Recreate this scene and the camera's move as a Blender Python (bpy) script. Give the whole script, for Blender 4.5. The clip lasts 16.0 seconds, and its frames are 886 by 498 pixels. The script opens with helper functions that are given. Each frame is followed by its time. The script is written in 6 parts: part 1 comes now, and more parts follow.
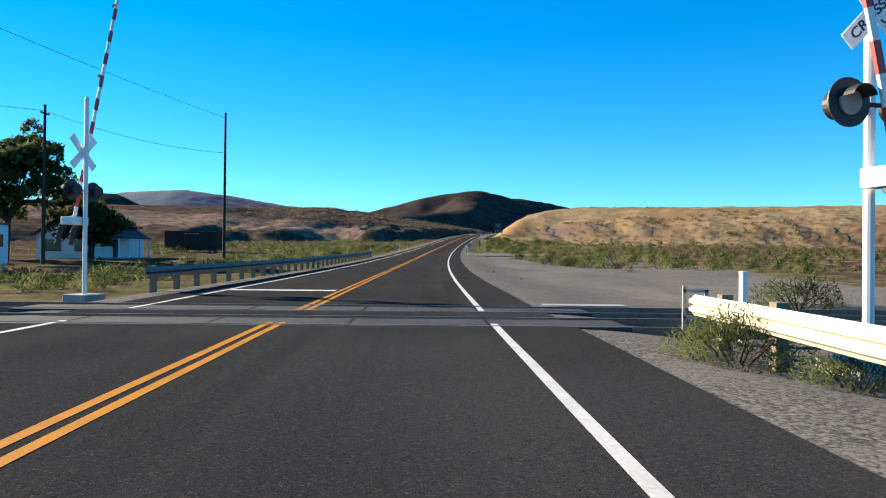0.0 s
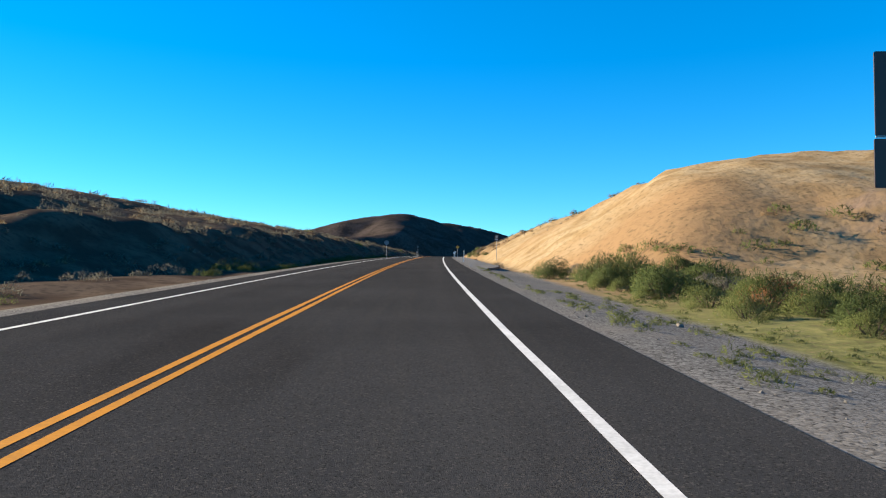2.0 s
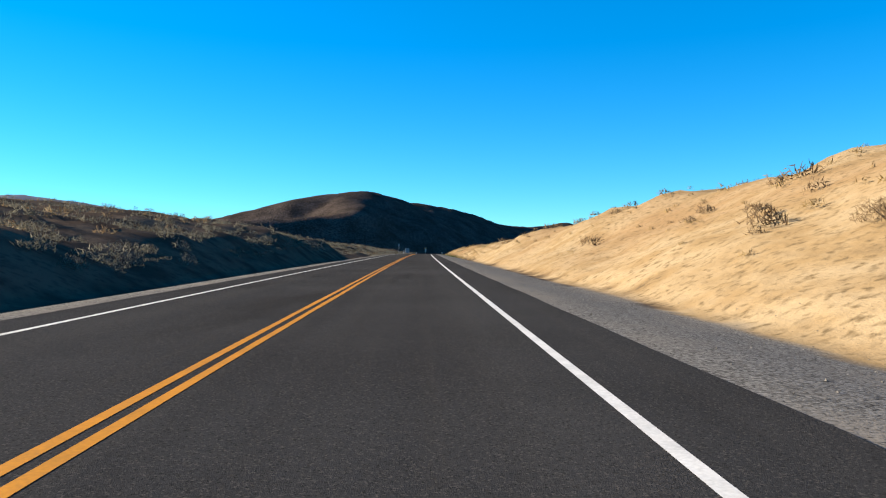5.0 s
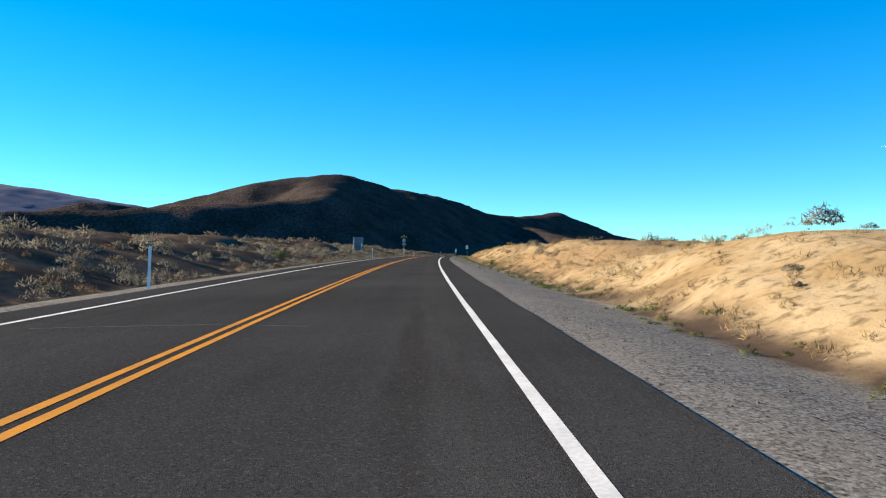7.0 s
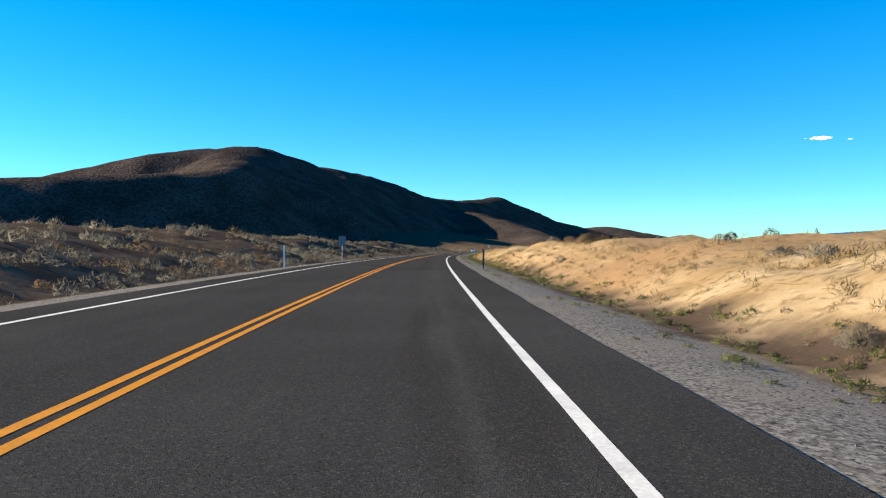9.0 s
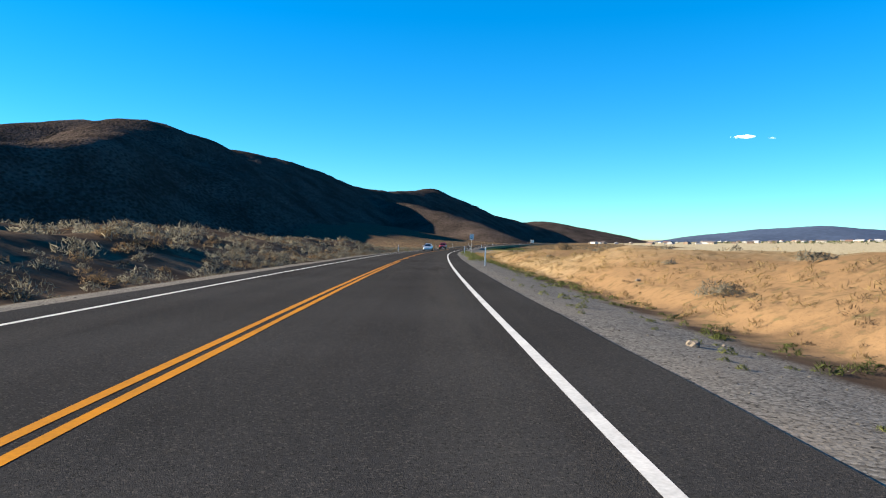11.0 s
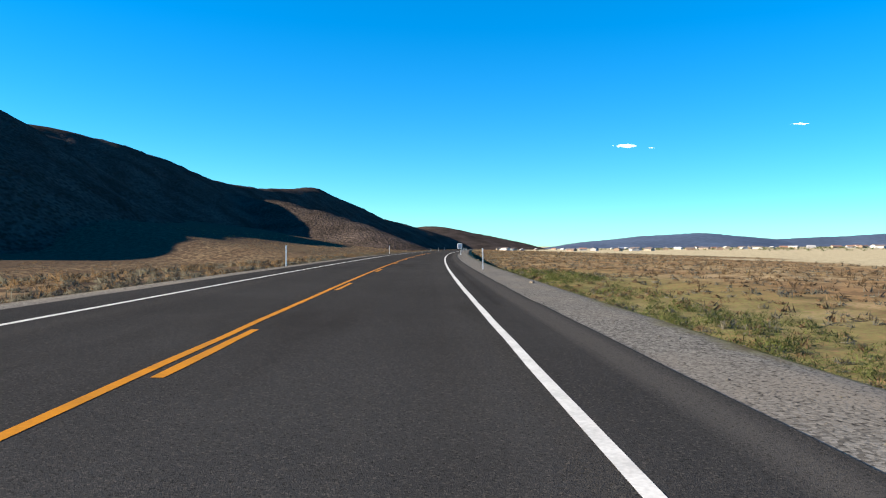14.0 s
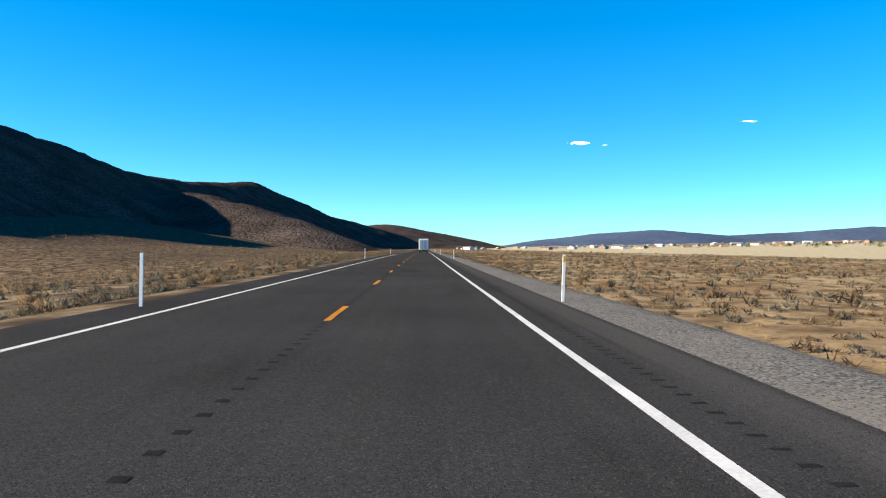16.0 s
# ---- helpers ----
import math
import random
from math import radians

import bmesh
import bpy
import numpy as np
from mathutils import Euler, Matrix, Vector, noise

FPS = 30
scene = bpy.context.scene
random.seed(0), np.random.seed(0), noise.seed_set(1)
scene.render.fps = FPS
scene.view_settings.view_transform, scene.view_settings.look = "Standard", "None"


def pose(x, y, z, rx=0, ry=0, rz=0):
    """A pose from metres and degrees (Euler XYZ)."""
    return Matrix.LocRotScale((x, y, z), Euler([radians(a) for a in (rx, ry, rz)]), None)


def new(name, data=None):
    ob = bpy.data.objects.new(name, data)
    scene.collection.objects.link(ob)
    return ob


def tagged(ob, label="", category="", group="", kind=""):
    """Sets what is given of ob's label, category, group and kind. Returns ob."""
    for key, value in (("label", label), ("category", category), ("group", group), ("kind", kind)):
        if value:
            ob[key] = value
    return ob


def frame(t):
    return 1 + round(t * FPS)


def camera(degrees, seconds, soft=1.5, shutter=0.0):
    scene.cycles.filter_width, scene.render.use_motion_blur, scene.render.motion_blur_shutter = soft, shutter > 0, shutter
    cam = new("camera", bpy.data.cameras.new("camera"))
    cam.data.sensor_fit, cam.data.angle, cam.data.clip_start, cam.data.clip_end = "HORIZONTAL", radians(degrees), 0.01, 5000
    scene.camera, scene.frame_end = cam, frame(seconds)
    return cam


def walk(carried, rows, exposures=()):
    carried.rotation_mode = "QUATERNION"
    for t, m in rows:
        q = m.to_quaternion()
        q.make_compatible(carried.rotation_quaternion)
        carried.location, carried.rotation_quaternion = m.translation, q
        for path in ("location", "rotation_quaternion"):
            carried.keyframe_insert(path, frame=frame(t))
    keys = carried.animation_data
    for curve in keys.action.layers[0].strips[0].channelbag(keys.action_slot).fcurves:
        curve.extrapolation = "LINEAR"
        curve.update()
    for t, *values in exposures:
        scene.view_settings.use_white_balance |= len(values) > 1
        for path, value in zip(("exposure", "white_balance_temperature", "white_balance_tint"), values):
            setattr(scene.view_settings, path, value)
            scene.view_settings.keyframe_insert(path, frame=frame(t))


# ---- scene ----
cam = camera(64.28, 16.0, soft=1.15, shutter=0.0)
walk(cam, [
    (0.0, pose(1.051, -10.281, 0.440, 90.433, -0.596, -0.856)),
    (0.5, pose(0.873, 8.785, 0.539, 90.473, -0.529, -1.889)),
    (1.0, pose(1.155, 27.854, 0.885, 91.378, -0.767, -4.519)),
    (1.5, pose(2.419, 46.999, 1.457, 92.016, -0.333, -6.213)),
    (2.0, pose(4.018, 66.119, 2.229, 92.689, -0.478, -6.977)),
    (2.5, pose(5.918, 85.160, 3.139, 92.428, -0.248, -8.086)),
    (3.0, pose(8.000, 104.200, 3.991, 92.345, -0.102, -8.443)),
    (3.5, pose(10.364, 123.225, 4.768, 92.229, -0.153, -9.459)),
    (4.0, pose(13.041, 142.233, 5.472, 91.910, 0.033, -9.725)),
    (4.6, pose(16.131, 165.069, 6.209, 91.552, -0.094, -9.456)),
    (5.2, pose(19.214, 187.901, 6.849, 91.381, -0.221, -9.555)),
    (5.9, pose(22.947, 214.516, 7.548, 91.267, -0.369, -9.864)),
    (6.5, pose(26.283, 237.309, 8.103, 91.082, -0.496, -10.129)),
    (7.0, pose(29.233, 256.323, 8.488, 90.696, -0.314, -10.984)),
    (7.5, pose(32.529, 275.203, 8.764, 90.479, -0.445, -12.006)),
    (8.0, pose(36.121, 294.042, 8.954, 90.199, -0.704, -13.200)),
    (8.5, pose(40.212, 312.721, 9.074, 90.006, -0.633, -14.722)),
    (9.0, pose(44.791, 331.236, 9.115, 89.625, -0.642, -16.324)),
    (9.6, pose(50.905, 353.228, 9.018, 89.157, -0.691, -17.976)),
    (10.2, pose(57.592, 375.055, 8.811, 89.163, -0.740, -19.479)),
    (10.9, pose(66.199, 400.253, 8.602, 89.290, -0.798, -21.593)),
    (11.5, pose(74.304, 421.592, 8.457, 89.353, -0.847, -23.263)),
    (12.0, pose(81.624, 439.167, 8.328, 89.377, -0.676, -25.057)),
    (12.5, pose(89.425, 456.742, 8.179, 89.326, -0.722, -26.286)),
    (13.0, pose(97.615, 474.111, 8.095, 89.535, -0.872, -27.873)),
    (13.5, pose(106.303, 491.260, 8.076, 89.715, -0.821, -29.580)),
    (14.0, pose(115.525, 508.138, 8.098, 89.968, -0.872, -31.033)),
    (14.5, pose(125.035, 524.808, 8.146, 89.954, -0.854, -32.281)),
    (15.0, pose(134.797, 541.316, 8.204, 90.065, -1.257, -33.963)),
    (15.5, pose(145.227, 557.516, 8.254, 90.023, -0.559, -35.036)),
    (16.0, pose(155.850, 573.723, 8.284, 89.936, -0.351, -34.832)),
])
KNOTS = np.arange(-60, 2301, 60.0)
BEND = [-0.474, -0.708, -0.497, -0.478, -0.521, -0.266, -0.181, 0.123, -0.011, -0.104, -0.092, -0.105, -0.462, -0.575, -0.491, -0.579, -0.405, -0.54, -0.573, -0.43, -0.623, -0.61, -0.513, -0.505, -0.578, -0.317, 0.057, -0.05, 0.011, 0.024, -0.02, -0.032, -0.029, -0.02, -0.011, -0.005, -0.001, 0.001, 0.002, 0.002]
GRADE = [0.008, 0.405, 2.264, 3.532, 4.885, 4.433, 3.931, 3.46, 2.863, 2.645, 2.54, 2.264, 1.528, 0.949, 0.533, -0.04, -0.941, -0.86, -0.673, -0.589, -0.863, -0.394, 0.012, 0.209, 0.336, 0.168, -0.039, 0.144, -0.043, -0.082, -0.031, -0.001, 0.001, 0.0, -0.0, -0.0, -0.0, 0.0, 0.0, -0.0]
# ---- world, sun ----
SUN_EL, SUN_AZ = 20.5, 64.0   # degrees up; degrees left of the first stretch of road
world = bpy.data.worlds.new("sky")
scene.world = world
world.use_nodes = True
wn, wl = world.node_tree.nodes, world.node_tree.links
sky = wn.new("ShaderNodeTexSky")
sky.sky_type = "NISHITA"
sky.sun_disc = False
sky.sun_elevation = radians(SUN_EL)
sky.sun_rotation = radians(-SUN_AZ)
sky.altitude = 1300
sky.air_density, sky.dust_density, sky.ozone_density = 1.0, 0.0, 4.0
tone = wn.new("ShaderNodeHueSaturation")
tone.inputs["Saturation"].default_value = 1.62
even = wn.new("ShaderNodeGamma")
even.inputs["Gamma"].default_value = 0.72
wl.new(sky.outputs[0], even.inputs["Color"])
wl.new(even.outputs[0], tone.inputs["Color"])
tint = wn.new("ShaderNodeMix")
tint.data_type, tint.blend_type = "RGBA", "MULTIPLY"
tint.inputs[0].default_value = 1.0
tint.inputs[7].default_value = (0.50, 0.93, 1.0, 1)
wl.new(tone.outputs[0], tint.inputs[6])
wl.new(tint.outputs[2], wn["Background"].inputs["Color"])
wn["Background"].inputs["Strength"].default_value = 0.109
sun = new("sun", bpy.data.lights.new("sun", "SUN"))
sun.data.energy, sun.data.angle, sun.data.color = 5.0, radians(0.53), (1.0, 0.85, 0.62)
sun.rotation_euler = (radians(90 - SUN_EL), 0, radians(SUN_AZ + 180))
scene.view_settings.exposure = 1.75

# ---- the road's line: metres along it, metres beside it ----
UNIT = 0.4          # one real metre in scene units
STEP = 3.0
AL = np.arange(-600, 9000, STEP)
BE = np.interp(AL, KNOTS, BEND, left=0.0, right=0.0) / 1000
GR = np.interp(AL, KNOTS, GRADE, left=-1.0, right=0.0) / 100
GR = np.where(AL < -60, 0, GR)


def summed(a):
    return np.concatenate([[0], np.cumsum((a[1:] + a[:-1]) / 2 * STEP)])


TH = summed(BE)
TH -= np.interp(0, AL, TH)
CX, CY, CZ = summed(-np.sin(TH)), summed(np.cos(TH)), summed(GR)
CX, CY, CZ = (a - np.interp(0, AL, a) for a in (CX, CY, CZ))


def on_road(s, d=0.0, up=0.0):
    """Real metres: the place s along the road, d to the right of its centre line, up above its surface."""
    th = np.interp(s, AL, TH)
    return np.array([np.interp(s, AL, CX) + d * np.cos(th), np.interp(s, AL, CY) + d * np.sin(th),
                     np.interp(s, AL, CZ) + up])


# ---- noise ----
def lattice(ix, iy, seed):
    h = np.sin(ix * 127.1 + iy * 311.7 + seed * 74.7) * 43758.5453
    return h - np.floor(h)


def smooth_noise(x, y, seed=0):
    ix, iy = np.floor(x), np.floor(y)
    fx, fy = x - ix, y - iy
    fx, fy = fx * fx * (3 - 2 * fx), fy * fy * (3 - 2 * fy)
    a, b = lattice(ix, iy, seed), lattice(ix + 1, iy, seed)
    c, d = lattice(ix, iy + 1, seed), lattice(ix + 1, iy + 1, seed)
    return (a + (b - a) * fx) * (1 - fy) + (c + (d - c) * fx) * fy - 0.5


def rough(x, y, octaves=4, seed=0):
    out, amp = 0, 1.0
    for k in range(octaves):
        out = out + amp * smooth_noise(x * 2 ** k, y * 2 ** k, seed + k)
        amp *= 0.5
    return out


def step01(a, lo, hi):
    t = np.clip((a - lo) / (hi - lo), 0, 1)
    return t * t * (3 - 2 * t)


def softmin(a, b, k=1.0):
    h = np.clip(0.5 + 0.5 * (b - a) / k, 0, 1)
    return b + (a - b) * h - k * h * (1 - h)


# ---- the land: height over the road's level ----
def chain(s):
    return s + np.interp(s, [0, 350, 600, 850, 1075, 1500], [7.5, 8.5, 10.5, 11.5, 16, 16])


def right_edge(s):
    s = chain(s)
    return np.interp(s, [-60, 20, 110, 215, 430, 620, 1180, 1300, 1600], [5.0, 4.8, 4.9, 4.9, 4.9, 4.6, 4.7, 4.9, 5.0])


def left_edge(s):
    s = chain(s)
    return np.interp(s, [-60, 100, 250, 620, 1180, 1300], [4.3, 4.4, 4.6, 4.5, 4.5, 4.8])


def land(s, d):
    """Height of the ground over the road's surface at (s, d)."""
    er, el = right_edge(s), left_edge(s)
    s = chain(s)
    side = np.abs(d)
    x, y = s * 1.0, d * 1.0
    grain = rough(x / 9, y / 9, 4, 3)
    fine = rough(x / 1.7, y / 1.7, 3, 11)
    # right
    toe = np.interp(s, [150, 200, 225, 400, 560, 640, 900, 1060, 1150, 1190], [20, 15, 9.3, 8.8, 7.8, 7.3, 7.2, 8, 9.5, 12])
    se = s - 6.5 + 0.42 * np.clip(d - 14, 0, 180) + 2.5 * rough(d / 14, s * 0, 3, 5)
    cap = np.interp(se, [199, 203, 209, 214, 226, 238, 262, 330, 400, 450, 520, 580, 640, 900, 1060, 1110, 1150, 1190],
                    [0, 1.0, 4.8, 6.2, 8.0, 10.2, 11.0, 12.9, 12.3, 9.5, 4.4, 2.3, 1.75, 1.75, 1.35, 1.0, 0.45, 0])
    a = np.clip(d - toe, 0, None) * np.interp(s, [230, 330, 400], [0.55, 0.48, 0.44])
    a = a * np.interp(s, [205, 225, 240, 262], [1.4, 1.25, 1.1, 1.0])
    knee = np.interp(s, [225, 262], [9.0, 6.3])
    a = np.where(a < knee, a, knee + (a - knee) * 0.5)
    hill = np.where(cap > 0.05, softmin(a, cap, 1.0 + 0 * a), 0)
    hill = np.clip(hill, 0, None)
    rill = np.abs(smooth_noise(d / 3.0 + se * 0.16, se / 30, 21)) * 2.6
    face = step01(hill, 0.3, 1.5) * (1 - step01(hill, 4.5, 7.5)) * step01(d, 14, 24) * (1 - step01(se, 240, 262))
    hr = hill - np.minimum(rill, 1.5) * face * 0.8 + (grain * 0.7 + fine * 0.16) * step01(hill, 0.2, 2.5)
    clod = rough(x / 1.9, y / 0.9, 3, 91)
    hr = hr + (0.32 * clod - 0.25 * np.abs(rough(x / 4.5, y / 2.5, 2, 93))) * step01(hill, 0.15, 0.7) * (1 - step01(hill, 1.5, 3.0) * (s < 500)) * step01(s, 480, 560)
    plain = np.interp(s, [-60, 58, 66, 96, 104, 150, 1150, 1185, 1260, 1300, 1330, 1450, 1560, 1800, 2300],
                      [-0.25, -0.25, -0.07, -0.07, -0.3, -0.3, -0.3, -0.35, -0.45, -1.1, -2.0, -1.7, -1.2, -0.9, -0.8])
    out = np.where(plain < -0.6, step01(d, er + 1.6, er + 2.0 + 1.6 * np.abs(plain)), step01(d, er, er + 4.0)) * plain
    out = out - 0.02 - 0.02 * np.clip(d - er, 0, 2.0)
    level = step01(s, 60, 68) * (1 - step01(s, 96, 104)) * (1 - step01(d, 17, 22))
    out = out + (grain * 0.45 + fine * 0.07) * step01(d, er + 2.2, er + 7) * (1 - 0.9 * level)
    hr = hr * step01(d, toe - 0.3, toe + 1.2) + out
    # left
    dl = side - el
    toel = np.interp(s, [120, 190, 215, 300, 420, 600, 1180], [26, 17, 10.5, 9.6, 9.2, 7.4, 7.4])
    sl = s + 0.3 * np.clip(side - 26, 0, 150) + 6 * rough(side / 13, s * 0, 3, 6)
    capl = np.interp(sl, [186, 191, 200, 206, 216, 240, 330, 430, 520, 590, 640, 850, 1100, 1160, 1200, 1240],
                     [0, 3.2, 4.4, 4.6, 6.5, 10.5, 12.5, 10, 6, 2.8, 1.9, 2.6, 2.5, 1.7, 0.5, 0.2])
    b = np.clip(side - toel, 0, None) * 0.62
    knee = np.interp(s, [200, 320, 380], [3.4, 2.9, 2.4])
    b = np.where(b < knee, b, knee + (b - knee) * 0.27)
    b = np.where(s > 560, np.clip(side - toel, 0, None) * 0.25, b)
    hl = np.where(capl > 0.05, np.clip(softmin(b, capl, 0.8 + 0 * b), 0, None), 0)
    rl = 1.7 * np.abs(smooth_noise(side / 4.0, sl / 40, 41)) * step01(hl, 0.3, 1.5) * (1 - step01(hl, 5, 6)) * (1 - step01(s, 205, 225))
    hl = hl - 1.3 * rl + (grain * 0.9 + fine * 0.2) * step01(hl, 0.2, 2.0)
    outl = -0.02 - 0.02 * np.clip(dl, 0, 2) - 0.35 * step01(dl, 0.6, 3.5) + (grain * 0.45 + fine * 0.07) * step01(dl, 1.5, 6)
    hl = hl + outl
    h = np.where(d > 0, hr, hl)
    under = side < np.where(d > 0, er, el) - 0.6
    return np.where(under, -0.2, h)


def pale_flat(s, d):
    """How far the bare pale flat on the plain covers (s, d)."""
    return step01(d + 55 * rough(s / 130, d / 45, 3, 81), 90, 125) * step01(s + 30 * rough(d / 60, s / 90, 2, 83), 1300, 1420)


def ground_z(x, y):
    """Absolute height of the ground at real (x, y), with the road's (s, d) there."""
    th = np.interp(y, CY, TH)
    u = x - np.interp(y, CY, CX)
    s = np.interp(y, CY, AL) - u * np.sin(th)
    d = u * np.cos(th)
    zr = np.interp(s, AL, CZ) + np.where(d > 0, 0.024, 0.01) * np.clip(np.abs(d) - 150, 0, 2600)
    rel = land(s, d)
    rel = np.where(np.abs(d) > 120, rel * (1 - step01(np.abs(d), 200, 600)), rel)
    rise = step01(s - 0.8 * np.clip(-d - 60, 0, 600), 1600, 1700)
    vale = np.interp(-d, [8, 20, 60, 95, 250, 600, 900], [0, -1.0, -5.0, -8.5, -9.0, -8.0, 0]) * step01(s, 1215, 1330)
    fan = np.interp(-d, [8, 20, 80, 165, 300, 500, 900], [0, -1.0, -3.5, 3, 20, 46, 60]) * rise + vale * (1 - rise)
    return zr + rel + fan, s, d


def plant(s, d):
    """A ground point beside the road in real metres."""
    x, y, _ = on_road(s, d)
    z = ground_z(np.array([x]), np.array([y]))[0][0]
    return float(x), float(y), float(z)


def spot(s, d, up=0.0, turn=0.0, grounded=True):
    """Pose for a thing beside the road: turn 0 faces along the road."""
    x, y, z = plant(s, d) if grounded else on_road(s, d)
    return Matrix.Translation((x * UNIT, y * UNIT, (z + up) * UNIT)) @ Matrix.Rotation(float(np.interp(s, AL, TH)) + radians(turn), 4, "Z")


SCALE = Matrix.Diagonal((UNIT, UNIT, UNIT, 1))


# ---- materials ----
def material(name, base, rough_=0.8, metal=0.0, other=None, size=3.0, amount=0.5, bump=0.0, bump_size=20.0, fine=None, deep=0.02,
             per_object=0.0, emission=None):
    """A surface whose colour wanders between base and other at two sizes, with fine relief."""
    m = bpy.data.materials.new(name)
    m.use_nodes = True
    n, l = m.node_tree.nodes, m.node_tree.links
    b = n["Principled BSDF"]
    b.inputs["Roughness"].default_value = rough_
    b.inputs["Metallic"].default_value = metal
    b.inputs["Specular IOR Level"].default_value = 0.15 if rough_ > 0.75 else 0.5
    at = n.new("ShaderNodeTexCoord")
    other = other or tuple(c * 0.7 for c in base)
    mix = n.new("ShaderNodeMix")
    mix.data_type = "RGBA"
    mix.inputs[6].default_value, mix.inputs[7].default_value = (*base, 1), (*other, 1)
    t1, t2 = n.new("ShaderNodeTexNoise"), n.new("ShaderNodeTexNoise")
    for t, sc in ((t1, size), (t2, fine or size * 9)):
        t.inputs["Scale"].default_value = sc
        t.inputs["Detail"].default_value = 4
        l.new(at.outputs["Object"], t.inputs["Vector"])
    add = n.new("ShaderNodeMath")
    add.operation = "ADD"
    l.new(t1.outputs["Fac"], add.inputs[0])
    l.new(t2.outputs["Fac"], add.inputs[1])
    ramp = n.new("ShaderNodeMapRange")
    ramp.inputs["From Min"].default_value, ramp.inputs["From Max"].default_value = 0.72, 1.28
    ramp.inputs["To Max"].default_value = amount * 2
    l.new(add.outputs[0], ramp.inputs["Value"])
    last = ramp.outputs[0]
    if per_object:
        info = n.new("ShaderNodeObjectInfo")
        mul = n.new("ShaderNodeMath")
        mul.operation = "MULTIPLY_ADD"
        mul.inputs[1].default_value = per_object
        l.new(info.outputs["Random"], mul.inputs[0])
        l.new(last, mul.inputs[2])
        last = mul.outputs[0]
    l.new(last, mix.inputs[0])
    l.new(mix.outputs[2], b.inputs["Base Color"])
    if bump:
        bp = n.new("ShaderNodeBump")
        bp.inputs["Strength"].default_value = bump
        bp.inputs["Distance"].default_value = deep
        tb = n.new("ShaderNodeTexNoise")
        tb.inputs["Scale"].default_value = bump_size
        tb.inputs["Detail"].default_value = 5
        l.new(at.outputs["Object"], tb.inputs["Vector"])
        l.new(tb.outputs["Fac"], bp.inputs["Height"])
        l.new(bp.outputs[0], b.inputs["Normal"])
    if emission:
        b.inputs["Emission Color"].default_value = (*emission, 1)
        b.inputs["Emission Strength"].default_value = 1.0
    return m


def leaf_material(name, base, other, dry=None):
    """Leaves: each clump its own tint, some light passing through."""
    m = bpy.data.materials.new(name)
    m.use_nodes = True
    n, l = m.node_tree.nodes, m.node_tree.links
    b = n["Principled BSDF"]
    b.inputs["Roughness"].default_value = 0.8
    b.inputs["Specular IOR Level"].default_value = 0.1
    geo = n.new("ShaderNodeNewGeometry")
    info = n.new("ShaderNodeObjectInfo")
    add = n.new("ShaderNodeMath")
    add.operation = "ADD"
    l.new(geo.outputs["Random Per Island"], add.inputs[0])
    l.new(info.outputs["Random"], add.inputs[1])
    half = n.new("ShaderNodeMath")
    half.operation = "MULTIPLY"
    half.inputs[1].default_value = 0.5
    l.new(add.outputs[0], half.inputs[0])
    ramp = n.new("ShaderNodeValToRGB")
    e = ramp.color_ramp.elements
    e[0].color, e[1].color = (*base, 1), (*other, 1)
    e[0].position, e[1].position = 0.15, 0.8
    if dry:
        k = e.new(0.95)
        k.color = (*dry, 1)
    l.new(half.outputs[0], ramp.inputs["Fac"])
    l.new(ramp.outputs["Color"], b.inputs["Base Color"])
    through_ = n.new("ShaderNodeBsdfTranslucent")
    both = n.new("ShaderNodeMixShader")
    both.inputs[0].default_value = 0.4
    l.new(ramp.outputs["Color"], through_.inputs["Color"])
    l.new(b.outputs[0], both.inputs[1])
    l.new(through_.outputs[0], both.inputs[2])
    l.new(both.outputs[0], n["Material Output"].inputs["Surface"])
    return m


